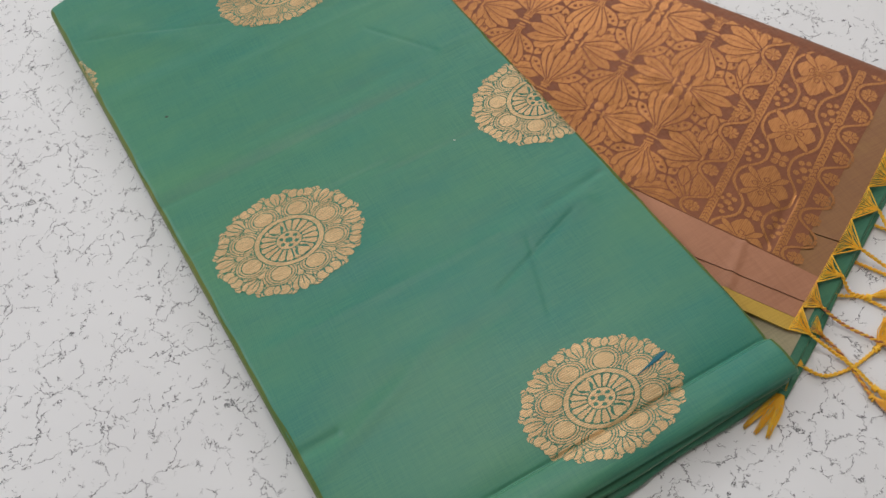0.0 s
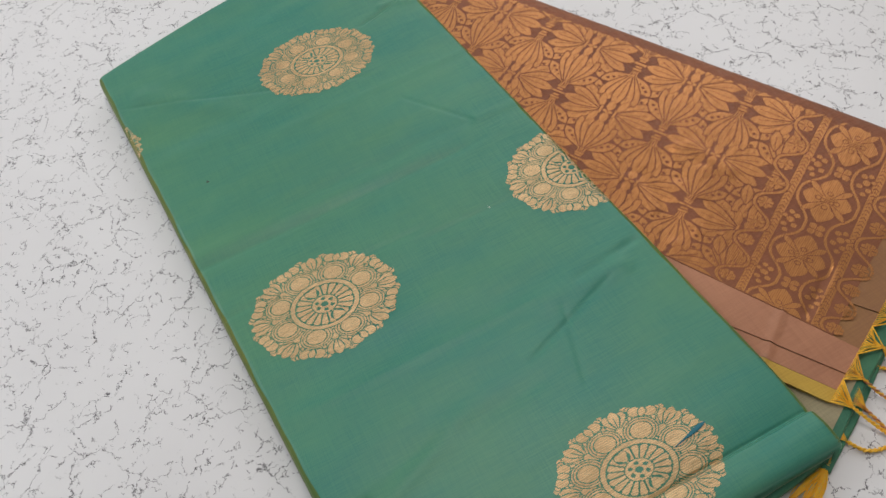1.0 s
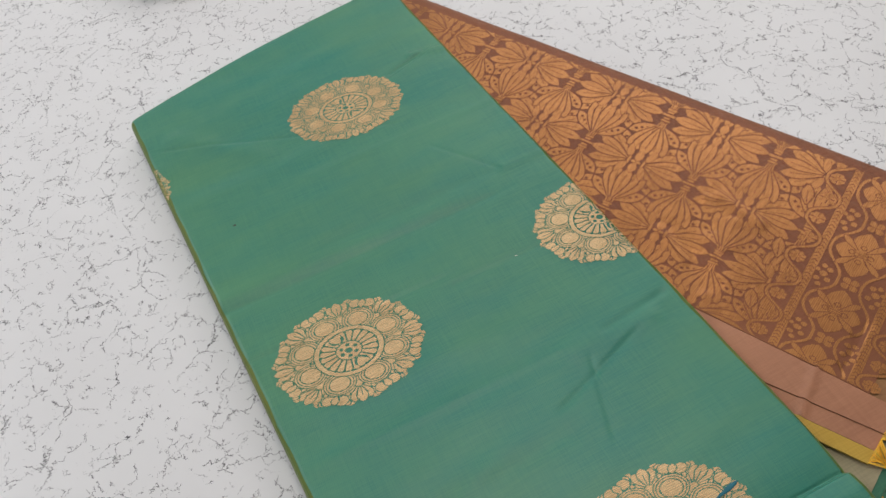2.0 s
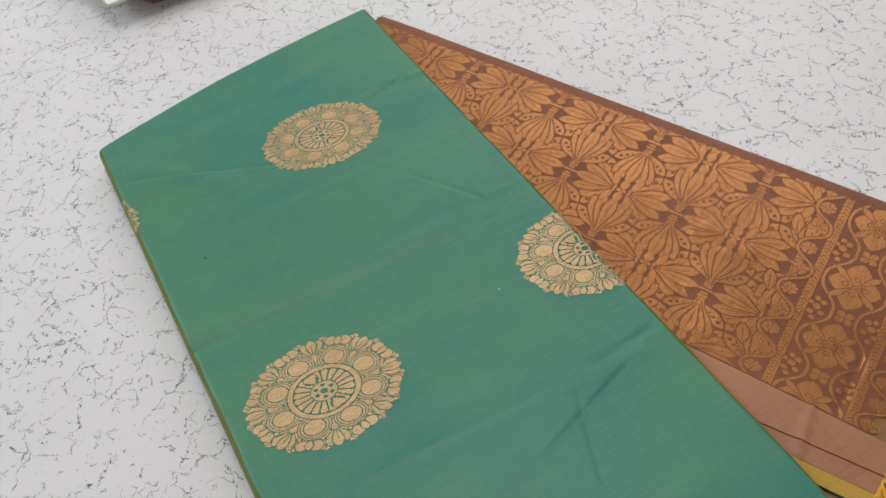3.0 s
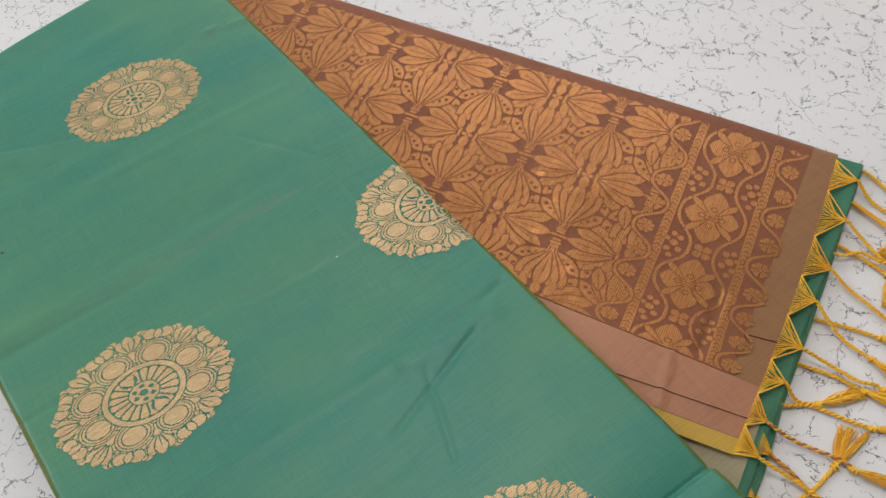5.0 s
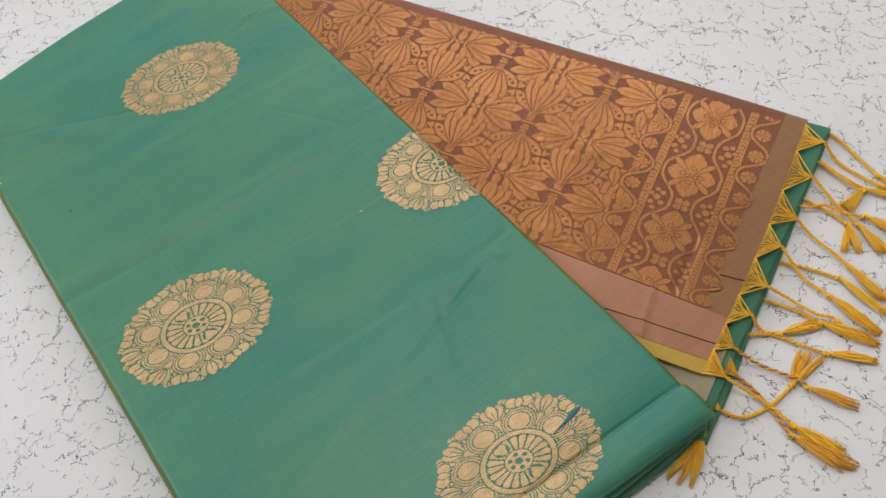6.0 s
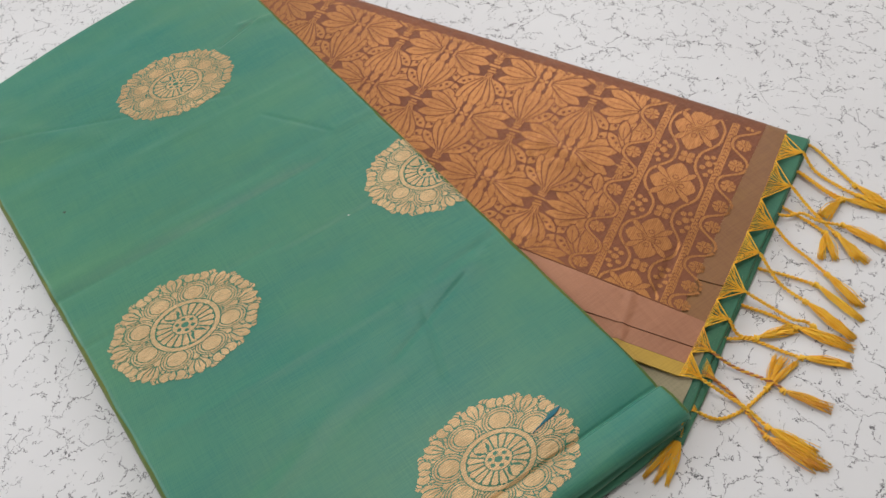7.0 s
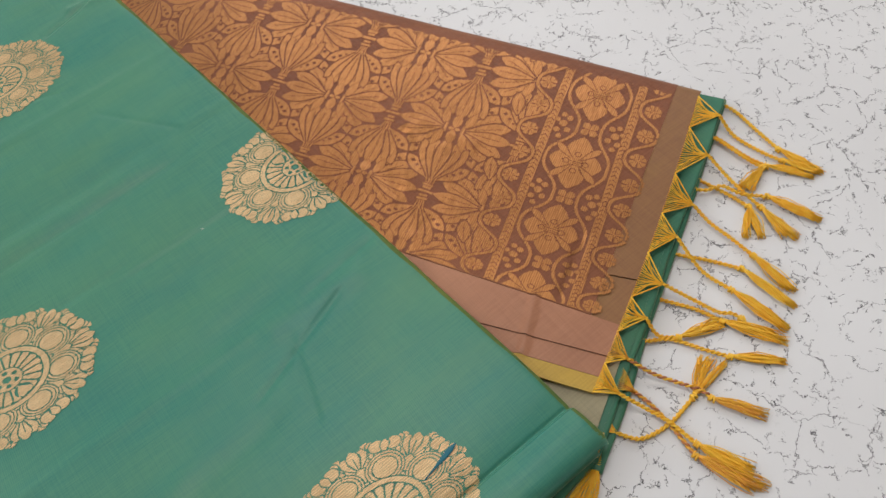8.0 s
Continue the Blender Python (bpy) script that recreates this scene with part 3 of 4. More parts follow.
end_sheet("brocade_ground", 0.0152, 0.53, -0.0118, 0.1765, COPPER_GROUND, "copper-brown silk ground of the brocade end", na=220, nb=110)
end_sheet("plain_end_strip", 0, 0.0175, -0.0118, 0.1462, OLIVE, "olive-brown plain strip at the cut end", lift=-0.0003, na=10, nb=80, follow=True, slant1=0.15)
end_sheet("plain_end_strip", 0, 0.0175, 0.1468, 0.1765, OLIVE, "olive-brown plain strip at the cut end", na=10, nb=20, lift=-0.0008, follow=True, slant0=0.15)
end_sheet("inner_border", 0, 0.15, 0.1767, 0.1965, PINK, "pinkish copper tissue border with a pressed fold", na=60, nb=24, follow=True, slant1=0.09)
end_sheet("outer_border", 0, 0.15, 0.1968, 0.2090, PINK, "pinkish copper tissue border", lift=-0.0008, na=60, nb=16, follow=True, slant0=0.09, slant1=0.07)
end_sheet("selvedge", 0, 0.15, 0.2092, 0.2187, SELVEDGE, "mustard yellow selvedge strip", lift=-0.0008, na=60, nb=14, follow=True, slant0=0.07, slant1=0.07)
end_sheet("under_border", -0.0075, 0.15, 0.19, 0.246, BEIGE, "beige tissue border of the layer below", lift=-0.0040, na=60, nb=24)
end_sheet("under_border", -0.0105, 0.15, 0.10, 0.248, GREEN_SHADED, "green border edge of the layer below", lift=-0.0056, na=60, nb=24)


def fold_under(name, strip, z0, z1, seed, label):
    """Green cloth that shows past the cut end."""
    p = [(0.42, 0.010), (0.34, strip[3]), (strip[2], strip[3]), (strip[0], strip[1])]
    return slab(name, [tuple(map(float, end_plan(np.float64(a), np.float64(b)))) for a, b in p][::-1], z0, z1, GREEN_SHADED, label, r=0.002, wobble=0.0005, seed=seed)


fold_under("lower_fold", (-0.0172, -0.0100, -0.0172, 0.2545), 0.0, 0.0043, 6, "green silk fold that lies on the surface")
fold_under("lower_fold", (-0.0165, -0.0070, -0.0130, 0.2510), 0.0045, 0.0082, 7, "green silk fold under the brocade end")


ROW = 0.058


def brocade_plan(u, v):
    """The weave is a little off square, and its rows lie closer towards the border."""
    r = v / ROW
    b = 0.0213 + 0.0626 * r - 0.0036 * r * r
    return end_plan(u - 0.05 * (b - 0.0213), b)


def brocade_weave():
    """Leaf lattice of fans and dotted leaves, two chevron stripes, vines and four-petalled flowers."""
    P, g = 0.0878, 0.0010
    w = Weave(0.0135, 0.53, -0.0235, 0.175, 0.00048)

    def vein(x, y, t, n):
        """Two or three broken stitches down the middle of a lobe."""
        c = w.window(x + math.cos(t) * n / 2, y + math.sin(t) * n / 2, n * 0.6)
        u = (w.X[c] - x) * math.cos(t) + (w.Y[c] - y) * math.sin(t)
        d = -(w.X[c] - x) * math.sin(t) + (w.Y[c] - y) * math.cos(t)
        stitch = np.sin(u * 3600) > -0.55
        w.M[c] &= ~((np.abs(d - 0.00022 * np.sin(u * 1800)) < 0.0004) & (u > 0.20 * n) & (u < 0.80 * n) & stitch)

    def lobe(x, y, x2, y2, width):
        t, n = math.atan2(y2 - y, x2 - x), math.hypot(x2 - x, y2 - y)
        w.petal(x, y, t, n, width, g, 0.64)
        vein(x, y, t, n)

    def dotted(x, y, x2, y2, width):
        t, n = math.atan2(y2 - y, x2 - x), math.hypot(x2 - x, y2 - y)
        w.petal(x, y, t, n * 0.95, width, 0.0012, 0.56)
        for r, size in ((0.34, 0.0014), (0.52, 0.0023), (0.71, 0.0025)):
            w.bar(x + (n * r - size / 2) * math.cos(t), y + (n * r - size / 2) * math.sin(t), x + (n * r + size / 2) * math.cos(t), y + (n * r + size / 2) * math.sin(t), size, hole=True)

    places = [(0.1405 + (i + 0.5 * (j % 2)) * P, j * ROW) for j in range(-1, 4) for i in range(-2, 6)]
    for a, b in places:
        # an upright pair of fans at each place, a level pair half a repeat further on
        h = a + P / 2
        for s in (-1, 1):
            for q in (-1, 1):
                dotted(h + s * 0.0105, b + q * 0.0035, h + s * P / 4, b + q * ROW / 2, 0.0094)
            for q, e in ((-0.0205, 0.0205), (0.0205, 0.0205), (-0.0125, 0.0285), (0.0125, 0.0285), (0, 0.0315)):
                lobe(h + s * 0.0070, b + q * 0.10, h + s * (0.0070 + e), b + q, 0.0096)
    for a, b in places:
        for s, foot in ((1, 0.0130), (-1, 0.0105)):
            for q in (-1, 1):
                dotted(a + q * 0.0025, b + s * (foot + 0.001), a + q * P / 4, b + s * ROW / 2, 0.0094)
            for q, e in ((-0.0150, 0.0435), (0.0150, 0.0435), (-0.0085, 0.0480), (0.0085, 0.0480), (0, 0.0500)):
                lobe(a + q * 0.10, b + s * foot, a + q, b + s * e, 0.0092)
    for a, b in places:
        # the bound stems: a stepped sheaf on the upright pair, a spindle on the level pair
        w.disc(a, b + 0.001, 0.0044, hole=True, squash=1.9)
        for d in (-0.0024, -0.0008, 0.0008, 0.0024):
            w.bar(a + d * 0.8, b + 0.0085, a + d * 1.3, b + 0.0160, 0.0010, 0.0002)
            w.bar(a + d * 0.8, b - 0.0065, a + d * 1.3, b - 0.0130, 0.0010, 0.0002)
        for d, half in ((-0.0060, 0.0034), (-0.0034, 0.0026), (0.0002, 0.0052), (0.0040, 0.0026), (0.0068, 0.0036)):
            w.bar(a - half, b + d, a + half, b + d, 0.0021, 0.0004)
        h = a + P / 2
        w.disc(h, b, 0.0042, hole=True)
        for s in (-1, 1):
            w.bar(h + s * 0.0060, b - 0.0042, h + s * 0.0060, b + 0.0042, 0.0019, 0.0004)
            w.petal(h, b + s * 0.0010, s * math.pi / 2, 0.0120, 0.0066, 0.0004, 0.5)
            for q in (-1, 1):
                w.petal(h + q * 0.0070, b + s * 0.0030, s * (math.pi / 2 - 0.25 * q), 0.0150, 0.0056, 0.0004, 0.45)
            w.petal(h, b, 0.0 if s > 0 else math.pi, 0.0042, 0.0030, 0.0003, 0.5)
    # the end panel: clear the lattice first
    vine_a, blossom_a, pitch = 0.0942, 0.0946, 0.0412
    swing = np.cos(2 * np.pi * (w.Y + 0.001) / pitch)
    shore = vine_a + 0.0076 * swing * (1.3 - 0.3 * swing ** 2)
    w.M &= ~(w.X < shore + 0.0018)
    for k in (-0.5, 0.5, 1.5, 2.5):
        w.petal(0.1058, k * ROW + 0.0035, -1.35, 0.019, 0.0080, g, 0.55, 0.0003)
    for mid in (0.0838, 0.0342):
        a0, a1 = mid - 0.0029, mid + 0.0029
        w.M |= (w.X > a0) & (w.X < a1)
        chevron = np.abs(((w.Y - np.abs(w.X - mid) * 0.9) / 0.0036) % 1 - 0.5) < 0.11
        w.M &= ~(chevron & (w.X > a0 + 0.0008) & (w.X < a1 - 0.0008))

    def vine(a, amp, wave, phase, width=0.0019):
        turn = 2 * np.pi * (w.Y - phase) / wave
        d = np.abs(w.X - a - amp * np.cos(turn) * (1.3 - 0.3 * np.cos(turn) ** 2)) / np.sqrt(1 + (amp * 7.2 / wave * np.sin(turn)) ** 2) - width / 2
        w.M &= ~(d < 0.0007)
        w.M |= d < 0

    def blossom(a, b, r, turn=0.0):
        """Eight short petals in four pairs round a point."""
        for k in range(8):
            w.petal(a, b, turn + 0.39 + k * 0.785, r, r * 0.66, 0.0003, 0.72)
        for k in range(4):
            t = turn + k * 1.571
            w.bar(a, b, a + r * 0.9 * math.cos(t), b + r * 0.9 * math.sin(t), 0.0005, hole=True)
        w.disc(a, b, r * 0.18)

    vine(vine_a, 0.0076, pitch, -0.001)
    vine(0.0240, 0.0078, pitch, 0.001)
    for k in range(-1, 9):
        blossom(blossom_a, -0.001 + k * pitch / 2, 0.0057)
        blossom(0.0235, 0.002 + k * pitch / 2, 0.0057)
    vine(0.0722, 0.0066, ROW, 0.0)
    vine(0.0448, -0.0056, ROW, 0.0)
    for k in range(-1, 4):
        b, f = k * ROW, 0.0592
        for i, (n, wide) in enumerate(((0.0168, 0.0168), (0.0218, 0.0160), (0.0165, 0.0168), (0.0218, 0.0160))):
            t = i * math.pi / 2
            w.petal(f + 0.002 * math.cos(t), b + 0.002 * math.sin(t), t, n - 0.002, wide, 0.0007, 0.43)
        for i in range(4):
            t = i * math.pi / 2
            w.petal(f, b, t + 0.86, 0.0195, 0.0044, 0.0006, 0.74)
            w.ring(f + 0.0062 * math.cos(t), b + 0.0070 * math.sin(t), 0.0016, 0.0022, hole=True)
        for d in (-0.0016, 0, 0.0016):
            w.bar(f - 0.004, b + d, f + 0.004, b + d, 0.0011, 0.0002)
        for i in range(4):
            w.petal(0.0578, b + ROW / 2, 0.785 + i * 1.571, 0.0066, 0.0052, 0.0004, 0.62)
        for x, y, r in ((0.0752, 0.0, 0.0026), (0.0716, 0.0046, 0.0021), (0.0722, -0.0052, 0.0021), (0.0782, 0.0062, 0.0021), (0.0765, -0.0072, 0.0019), (0.0795, -0.0022, 0.0017), (0.0757, 0.0110, 0.0019)):
            w.disc(x, b + ROW / 2 + y, r, 0.0004)
            w.disc(0.1166 - x, b + ROW / 2 + y, r, 0.0004)
    frayed = 0.0008 * np.sin(w.Y * 900) + 0.0008 * np.sin(w.Y * 2300 + 1)
    w.M &= w.X > 0.0160 + frayed
    X, Y = brocade_plan(w.X, w.Y)
    a, b = end_local(X, Y)
    w.M &= (inside_body(X, Y) < 0.010) & (b > 0.0035 + 0.0006 * np.sin(w.X * 700)) & (b < 0.1758)
    return w


woven("brocade", brocade_weave(), brocade_plan, end_height, COPPER_GOLD, "copper-gold leaf and flower brocade with two chevron stripes", lift=0.0003)


# ---- a loose blue-green float of thread on one medallion ----


def loose_float():
    n = 14
    p, q = np.array((0.1165, 0.2275)), np.array((0.1365, 0.2405))
    d = (q - p) / np.hypot(*(q - p))
    verts = []
    for k in range(n):
        t = k / (n - 1)
        half = 0.0003 + 0.0011 * math.sin(math.pi * t ** 2.4) ** 0.8
        for s in (-1, 0, 1):
            x, y = p + (q - p) * t + np.array((-d[1], d[0])) * half * s
            verts.append((x, y, float(body_height(np.float64(x), np.float64(y))) + 0.0009 + 0.0003 * (s == 0)))
    return mesh_object("loose_float", verts, grid_faces(n, 3)[:, ::-1], TEAL, saree, "loose blue-green thread float on a medallion")


loose_float()

# ---- tassels ----


def smooth_path(points, step=0.0008):
    p = np.array(points, float)
    p = np.vstack((2 * p[0] - p[1], p, 2 * p[-1] - p[-2]))
    out = []
    for k in range(1, len(p) - 2):
        n = max(2, int(np.linalg.norm(p[k + 1] - p[k]) / step))
        for t in np.arange(n) / n:
            a, b, c, d = p[k - 1], p[k], p[k + 1], p[k + 2]
            out.append(0.5 * (2 * b + (c - a) * t + (2 * a - 5 * b + 4 * c - d) * t * t + (3 * b - a - 3 * c + d) * t ** 3))
    out.append(p[-2])
    return np.array(out)


class Tubes:
    """Collects thin tubes in one mesh."""

    def __init__(self):
        self.v, self.f = [], []

    def tube(self, path, radius, sides=5, taper=None):
        path = np.array(path, float)
        n = len(path)
        tang = np.gradient(path, axis=0)
        tang /= np.linalg.norm(tang, axis=1)[:, None] + 1e-12
        up = np.array((0.13, 0.07, 1.0))
        side = np.cross(tang, up)
        side /= np.linalg.norm(side, axis=1)[:, None] + 1e-12
        top = np.cross(side, tang)
        base = len(self.v)
        for k in range(n):
            r = radius * (1 if taper is None else taper[k])
            for i in range(sides):
                a = 6.28319 * i / sides
                self.v.append(path[k] + r * (math.cos(a) * side[k] + math.sin(a) * top[k]))
        for k in range(n - 1):
            for i in range(sides):
                j = (i + 1) % sides
                self.f.append((base + k * sides + i, base + k * sides + j, base + (k + 1) * sides + j, base + (k + 1) * sides + i))
        self.f.append(tuple(base + i for i in range(sides))[::-1])
        self.f.append(tuple(base + (n - 1) * sides + i for i in range(sides)))

    def done(self, name, mat, parent, label=""):
        return mesh_object(name, self.v, self.f, mat, parent, label)


def twisted(path, strand=0.00066, pitch=0.0058):
    """Two strands twisted round each other along a path."""
    path = smooth_path(path)
    tang = np.gradient(path, axis=0)
    tang /= np.linalg.norm(tang, axis=1)[:, None]
    side = np.cross(tang, (0.1, 0.05, 1.0))
    side /= np.linalg.norm(side, axis=1)[:, None]
    top = np.cross(side, tang)
    run = np.concatenate(((0,), np.cumsum(np.linalg.norm(np.diff(path, axis=0), axis=1)))) / pitch * 6.28319
    t = Tubes()
    for k in (0, math.pi):
        for sub in (0.0, 1.9, 3.8):
            c, s = np.cos(run + k), np.sin(run + k)
            ply = 0.00032
            c2, s2 = np.cos(run * 1.0 + sub), np.sin(run * 1.0 + sub)
            p = path + side * (strand * c + ply * c2)[:, None] + top * (strand * s + ply * s2)[:, None]
            p[:, 2] = np.maximum(p[:, 2], 0.0006)
            t.tube(p, 0.00044, 4)
    return t


def brush(start, ends, count, rng, spread=0.0035, fall=0.0012):
    """Loose cut threads that fan out from a knot."""
    t = Tubes()
    for k in range(count):
        e = np.array(ends[k % len(ends)], float)
        s = np.array(start[:2], float)
        d = e - s
        n = np.hypot(*d)
        side = np.array((-d[1], d[0])) / n
        off = np.clip(rng.normal(0, 0.55), -1.1, 1.1) * spread * 0.68
        reach = rng.uniform(0.90, 1.05)
        bend = rng.normal(0, 0.0012)
        h = start[2] + rng.uniform(-0.0005, 0.0012)
        pts = []
        for j in range(7):
            u = j / 6
            open_ = 0.25 * min(1, 6 * u) + 0.75 * u ** 1.1
            w = s + d * u * reach + side * (off * open_ + bend * math.sin(3.14 * u))
            z = max(0.0005, h * (1 - 0.45 * u) + rng.uniform(0, 0.0012) * (0.3 + u) - fall * u * 0.3 + 0.0012 * math.sin(3.14 * u) * rng.uniform(0, 1))
            pts.append((w[0] + rng.normal(0, 0.00012), w[1] + rng.normal(0, 0.00012), z))
        t.tube(pts, 0.00029, 3, (1, 1, 1, 1, 1, 0.95, 0.8))
    return t


def knot(centre, toward, mat, parent, rng, size=0.0021):
    """Three wraps of cord pulled tight."""
    t = Tubes()
    d = np.array((*toward, 0.0))
    d /= np.linalg.norm(d)
    side = np.cross(d, (0, 0, 1.0))
    for k in range(3):
        c = np.array(centre) + d * (k - 1) * size * 0.55
        tilt = rng.uniform(-0.4, 0.4)
        pts = []
        for j in range(13):
            a = 6.28319 * j / 12
            pts.append(c + side * math.cos(a) * size * 0.75 + np.array((0, 0, 1.0)) * math.sin(a) * size * 0.62 + d * tilt * size * math.cos(a))
            pts[-1][2] = max(pts[-1][2], 0.0007)
        t.tube(pts, 0.00062, 5)
    return t.done("knot", mat, parent, "tight wrapped knot")


def edge_z(x, y, upper):
    a, b = end_local(np.float64(x), np.float64(y))
    if not upper:
        return 0.0030 if a > -0.0175 else 0.0019
    return 0.0020 + 0.0080 / (1 + math.exp(-(float(a) + 0.0180) / 0.0011))


EDGE_KNOTS = (-0.001, 0.028, 0.067, 0.098, 0.127, 0.158, 0.181, 0.201, 0.2185)
# cord points, ends of its brush, thread count, spread, net it hangs from (or None), amber, extra height
TASSELS = (
    (((0.359, 0.397), (0.364, 0.383), (0.374, 0.365), (0.382, 0.355)), ((0.398, 0.340),), 30, 0.0022, 0, False, 0.0),
    (((0.339, 0.371), (0.345, 0.354), (0.349, 0.339), (0.353, 0.328)), ((0.362, 0.302), (0.357, 0.305)), 48, 0.0042, 1, False, 0.001),
    (((0.315, 0.341), (0.320, 0.328), (0.326, 0.315), (0.333, 0.299)), ((0.344, 0.272), (0.341, 0.274)), 44, 0.004, 2, False, 0.001),
    (((0.295, 0.322), (0.301, 0.300), (0.311, 0.283)), ((0.328, 0.252),), 42, 0.0036, 3, False, 0.001),
    (((0.275, 0.296), (0.287, 0.285), (0.297, 0.2725), (0.304, 0.269), (0.308, 0.265)), ((0.3085, 0.262),), 8, 0.0016, 4, False, 0.002),
    (((0.257, 0.279), (0.261, 0.270), (0.271, 0.2655)), ((0.297, 0.2655), (0.296, 0.269)), 40, 0.0035, 5, False, 0.001),
    (((0.238, 0.260), (0.250, 0.249), (0.268, 0.234), (0.272, 0.228)), ((0.294, 0.211), (0.291, 0.214)), 44, 0.0045, 6, True, 0.0015),
    (((0.226, 0.243), (0.239, 0.231), (0.246, 0.222), (0.254, 0.208)), ((0.272, 0.185), (0.275, 0.188)), 48, 0.0050, 7, False, 0.002),
    (((0.369, 0.408), (0.374, 0.401), (0.379, 0.382), (0.384, 0.364)), ((0.400, 0.339), (0.396, 0.341)), 46, 0.0034, None, False, 0.0),
    (((0.350, 0.389), (0.354, 0.384), (0.363, 0.366), (0.371, 0.355)), ((0.393, 0.338), (0.390, 0.342)), 38, 0.0026, None, False, 0.0),
    (((0.349, 0.387), (0.353, 0.381), (0.361, 0.364), (0.368, 0.354)), ((0.353, 0.342), (0.349, 0.346)), 44, 0.004, None, False, 0.002),
    (((0.321, 0.354), (0.328, 0.3495), (0.338, 0.349), (0.346, 0.340), (0.360, 0.334)), ((0.380, 0.309),), 46, 0.0036, None, False, 0.0025),
    (((0.327, 0.360), (0.333, 0.353), (0.340, 0.343), (0.347, 0.331)), ((0.335, 0.312), (0.344, 0.309)), 44, 0.0036, None, False, 0.0),
    (((0.288, 0.319), (0.295, 0.3135), (0.307, 0.306), (0.323, 0.294)), ((0.339, 0.263),), 40, 0.0032, None, False, 0.0),
    (((0.268, 0.293), (0.274, 0.289), (0.287, 0.279), (0.298, 0.267)), ((0.324, 0.245), (0.321, 0.249)), 56, 0.0050, None, False, 0.0),
    (((0.248, 0.272), (0.254, 0.269), (0.267, 0.266), (0.282, 0.254), (0.292, 0.2465)), ((0.318, 0.235),), 40, 0.0030, None, False, 0.0),
    (((0.211, 0.232), (0.218, 0.226), (0.229, 0.2195), (0.246, 0.2225), (0.264, 0.232)), ((0.278, 0.2515), (0.289, 0.2455), (0.283, 0.249)), 44, 0.0042, None, False, 0.0),
    (((0.231, 0.250), (0.236, 0.244), (0.2415, 0.234), (0.2455, 0.2225), (0.251, 0.203)), ((0.271, 0.179), (0.277, 0.178)), 48, 0.0048, None, True, 0.0),
    (((0.208, 0.220), (0.2035, 0.214)), ((0.174, 0.195), (0.186, 0.188), (0.180, 0.191)), 44, 0.0016, None, False, 0.0),
)


def tassel(spec, rng):
    cord, ends, count, spread, net, amber, extra = spec
    mat = YARN_DARK if amber else YARN
    pts = [(x, y, edge_z(x, y, net is not None) + (extra if 0 < k else 0)) for k, (x, y) in enumerate(cord)]
    pts[-1] = (pts[-1][0], pts[-1][1], min(pts[-1][2], 0.0026))
    label = "amber and yellow twisted silk tassel" if amber else "yellow twisted silk tassel with a loose brush end"
    body = twisted(pts).done("tassel", mat, saree, label)
    if amber:
        # one of the two strands is rose-brown
        body.data.materials.append(YARN_ROSE)
        n = len(body.data.polygons)
        body.data.polygons.foreach_set("material_index", [int(k >= n // 2) for k in range(n)])
    last = np.array(pts[-1])
    d = np.array(cord[-1]) - np.array(cord[-2])
    knot(last, d, mat, body, rng)
    brush(last, ends, int(count * 1.35), rng, spread).done("brush", mat, body, "loose silk threads")
    if net is not None:
        t = Tubes()
        b0, b1 = EDGE_KNOTS[net], EDGE_KNOTS[net + 1]
        apex = np.array(pts[0])
        n = 20
        for k in range(n):
            b = b0 + (b1 - b0) * (k + 0.2) / (n - 0.6)
            a = float(end_edge(np.float64(b))) + 0.0006
            x, y = end_plan(a, b)
            z = float(end_height(np.float64(x), np.float64(y))) + 0.0002
            p = np.array((x, y, z))
            mid = p * 0.45 + apex * 0.55 + np.array((0, 0, -0.0006)) + (np.array((*end_plan(a, (b0 + b1) / 2), z)) - p) * rng.uniform(0.10, 0.30) + rng.normal(0, 0.0004, 3)
            path = smooth_path((p, mid, apex + rng.normal(0, 0.0003, 3)), 0.003)
            t.tube(path, 0.00028, 3)
        for b in (b0, b1):
            # the two outer threads are thicker and close the net
            x, y = end_plan(float(end_edge(np.float64(b))) + 0.0004, b)
            z = float(end_height(np.float64(x), np.float64(y))) + 0.0003
            t.tube(smooth_path(((x, y, z), np.array((x, y, z)) * 0.5 + apex * 0.5, apex), 0.003), 0.0005, 4)
        t.done("thread_net", mat, body, "triangle of yellow warp threads gathered from the cut edge")
    elif amber or len(ends) == 3 and count == 44:
        t = Tubes()
        apex = np.array(pts[1])
        for k in range(10):
            d = (k / 9 - 0.5) * 0.013
            p = np.array((pts[0][0] + PAL_B[0] * d - PAL_A[0] * -0.002, pts[0][1] + PAL_B[1] * d - PAL_A[1] * -0.002, 0.0090))
            t.tube(smooth_path((p, p * 0.5 + apex * 0.5 + np.array((0, 0, 0.0012)), apex + rng.normal(0, 0.0003, 3)), 0.003), 0.00034, 3)
        t.done("thread_net", YARN_DARK, body, "small amber net of warp threads")
    return body


tassel_rng = np.random.RandomState(21)
for spec in TASSELS:
    tassel(spec, tassel_rng)


# ---- two pale card boxes beyond the cloth ----


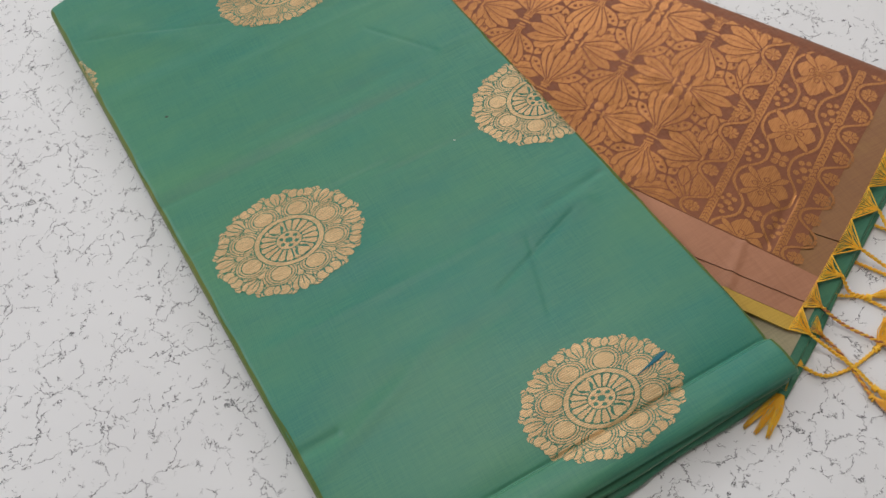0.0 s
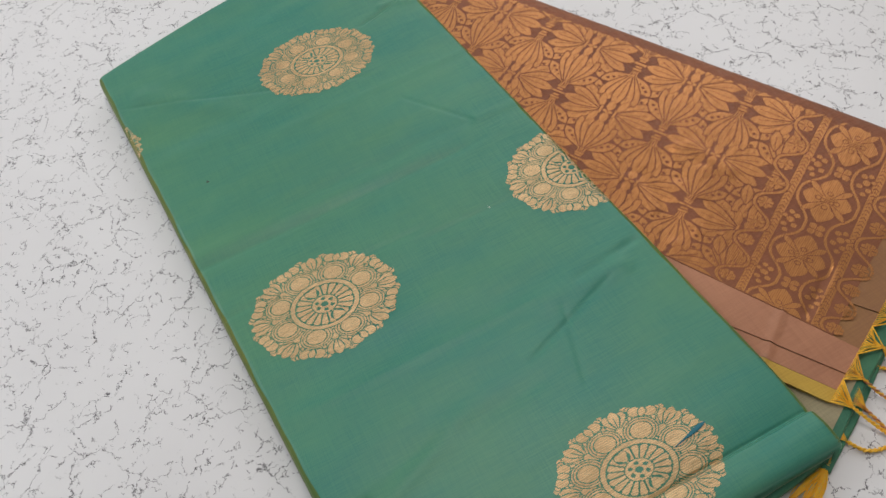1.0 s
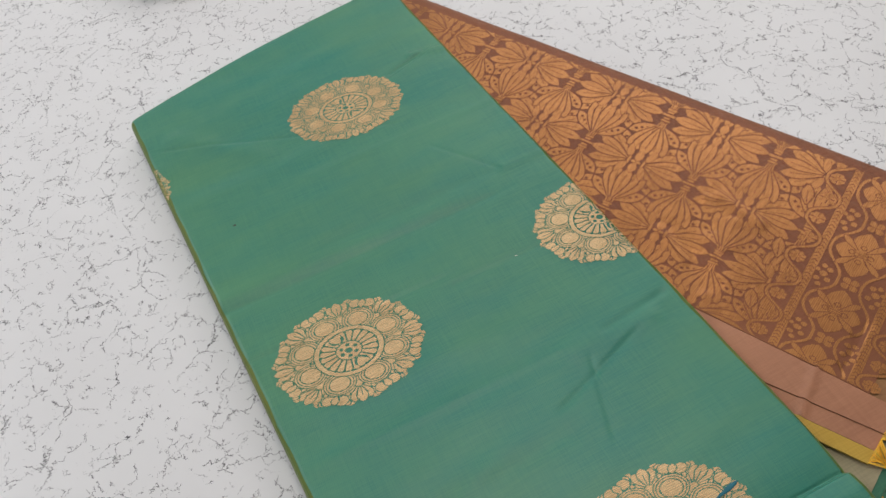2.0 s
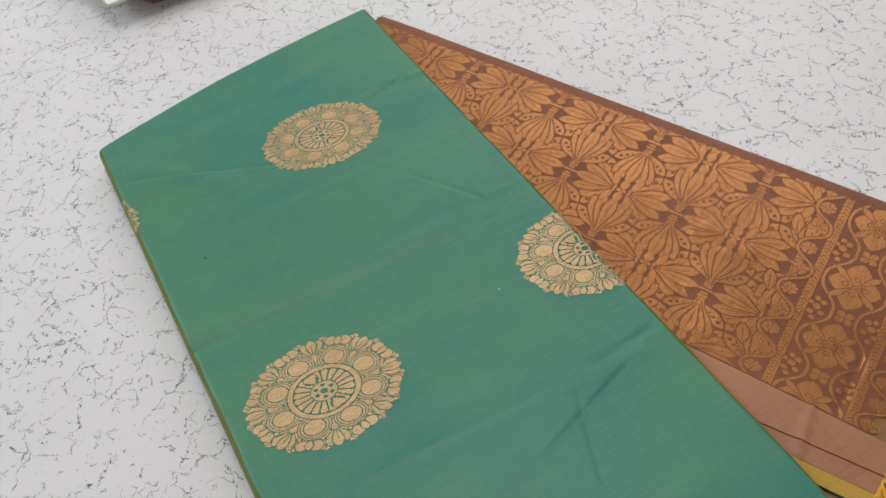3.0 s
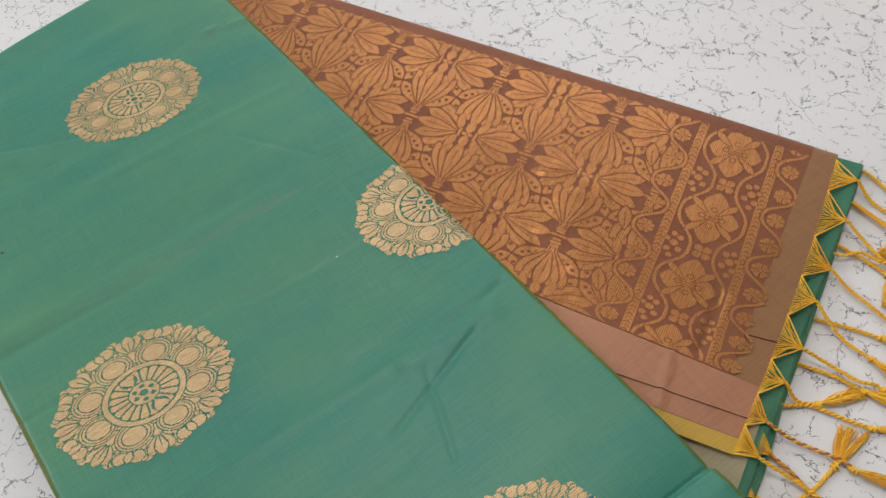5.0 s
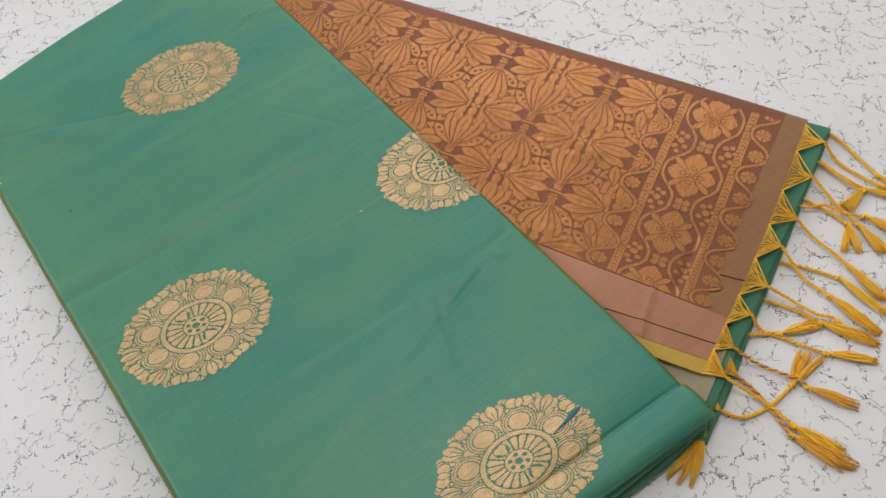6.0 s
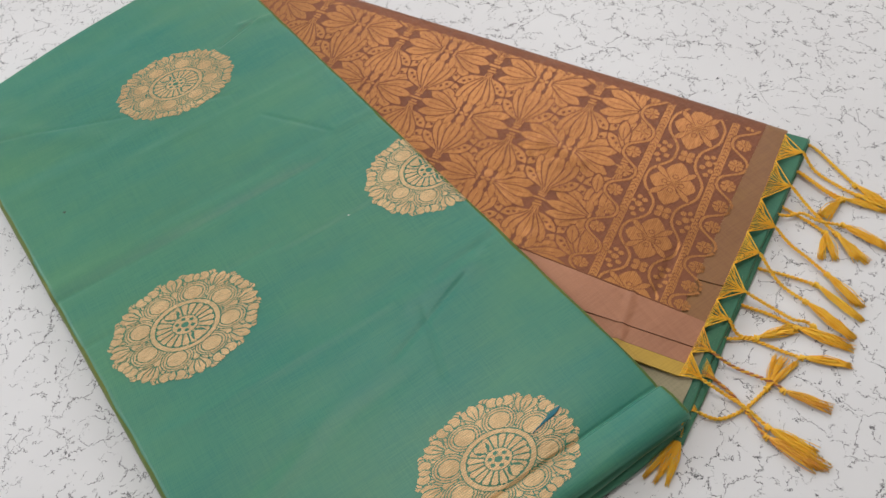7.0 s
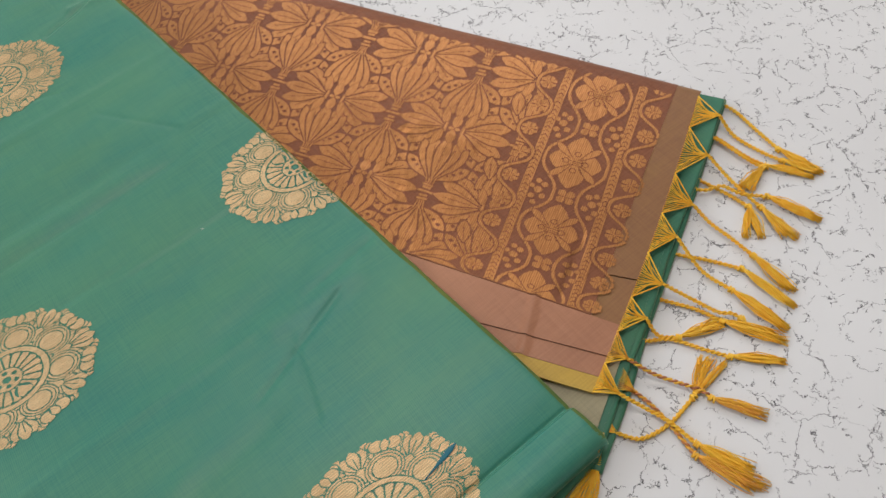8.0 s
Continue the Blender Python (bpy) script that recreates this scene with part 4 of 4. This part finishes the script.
def card_box(name, corner, u, wide, v, deep, z0, z1, label, mat):
    u, v = np.array(u) / np.hypot(*u), np.array(v) / np.hypot(*v)
    c = np.array(corner)
    bm = bmesh.new()
    foot = [c, c + u * wide, c + u * wide + v * deep, c + v * deep]
    low = [bm.verts.new((*p, z0)) for p in foot]
    high = [bm.verts.new((*p, z1)) for p in foot]
    bm.faces.new(low[::-1])
    bm.faces.new(high)
    for k in range(4):
        bm.faces.new((low[k], low[(k + 1) % 4], high[(k + 1) % 4], high[k]))
    bmesh.ops.recalc_face_normals(bm, faces=bm.faces[:])
    bmesh.ops.bevel(bm, geom=bm.edges[:], offset=0.0008, segments=2, affect="EDGES", profile=0.5)
    return tagged(part(name, bm, mat, None, smooth=False), label, "box")


card_box("card_box", (-0.296, 0.8575), (0.96, 0.28), 0.20, (-0.78, 0.62), 0.22, 0.0, 0.0262, "low mauve cloth-covered box on the crackle surface", MAUVE)
card_box("paper_box", (-0.324, 0.8185), (0.90, 0.44), 0.22, (-0.60, 0.80), 0.22, 0.0264, 0.0300, "flat cream paper box lying across another box", CARD)


# ---- a small dark spot and a pale speck of lint on the cloth ----


def spot(name, x0, y0, wide, deep, mat, label):
    verts, ring = [(x0, y0, float(body_height(np.float64(x0), np.float64(y0))) + 0.0004)], 12
    rng = np.random.RandomState(int(1000 * abs(x0)))
    for k in range(ring):
        a, r = 6.28319 * k / ring, rng.uniform(0.6, 1.1)
        x, y = x0 + wide * r * math.cos(a), y0 + deep * r * math.sin(a)
        verts.append((x, y, float(body_height(np.float64(x), np.float64(y))) + 0.0001))
    faces = [(0, 1 + k, 1 + (k + 1) % ring) for k in range(ring)]
    me = bpy.data.meshes.new(name)
    me.from_pydata(verts, [], faces)
    me.materials.append(mat)
    ob = new(name, me)
    ob.parent = saree
    return tagged(ob, label)


spot("slub", -0.182, 0.474, 0.0016, 0.0011, DARK_THREAD, "dark slub in the weave")
spot("lint", 0.029, 0.416, 0.0011, 0.0003, CARD, "pale speck of lint")
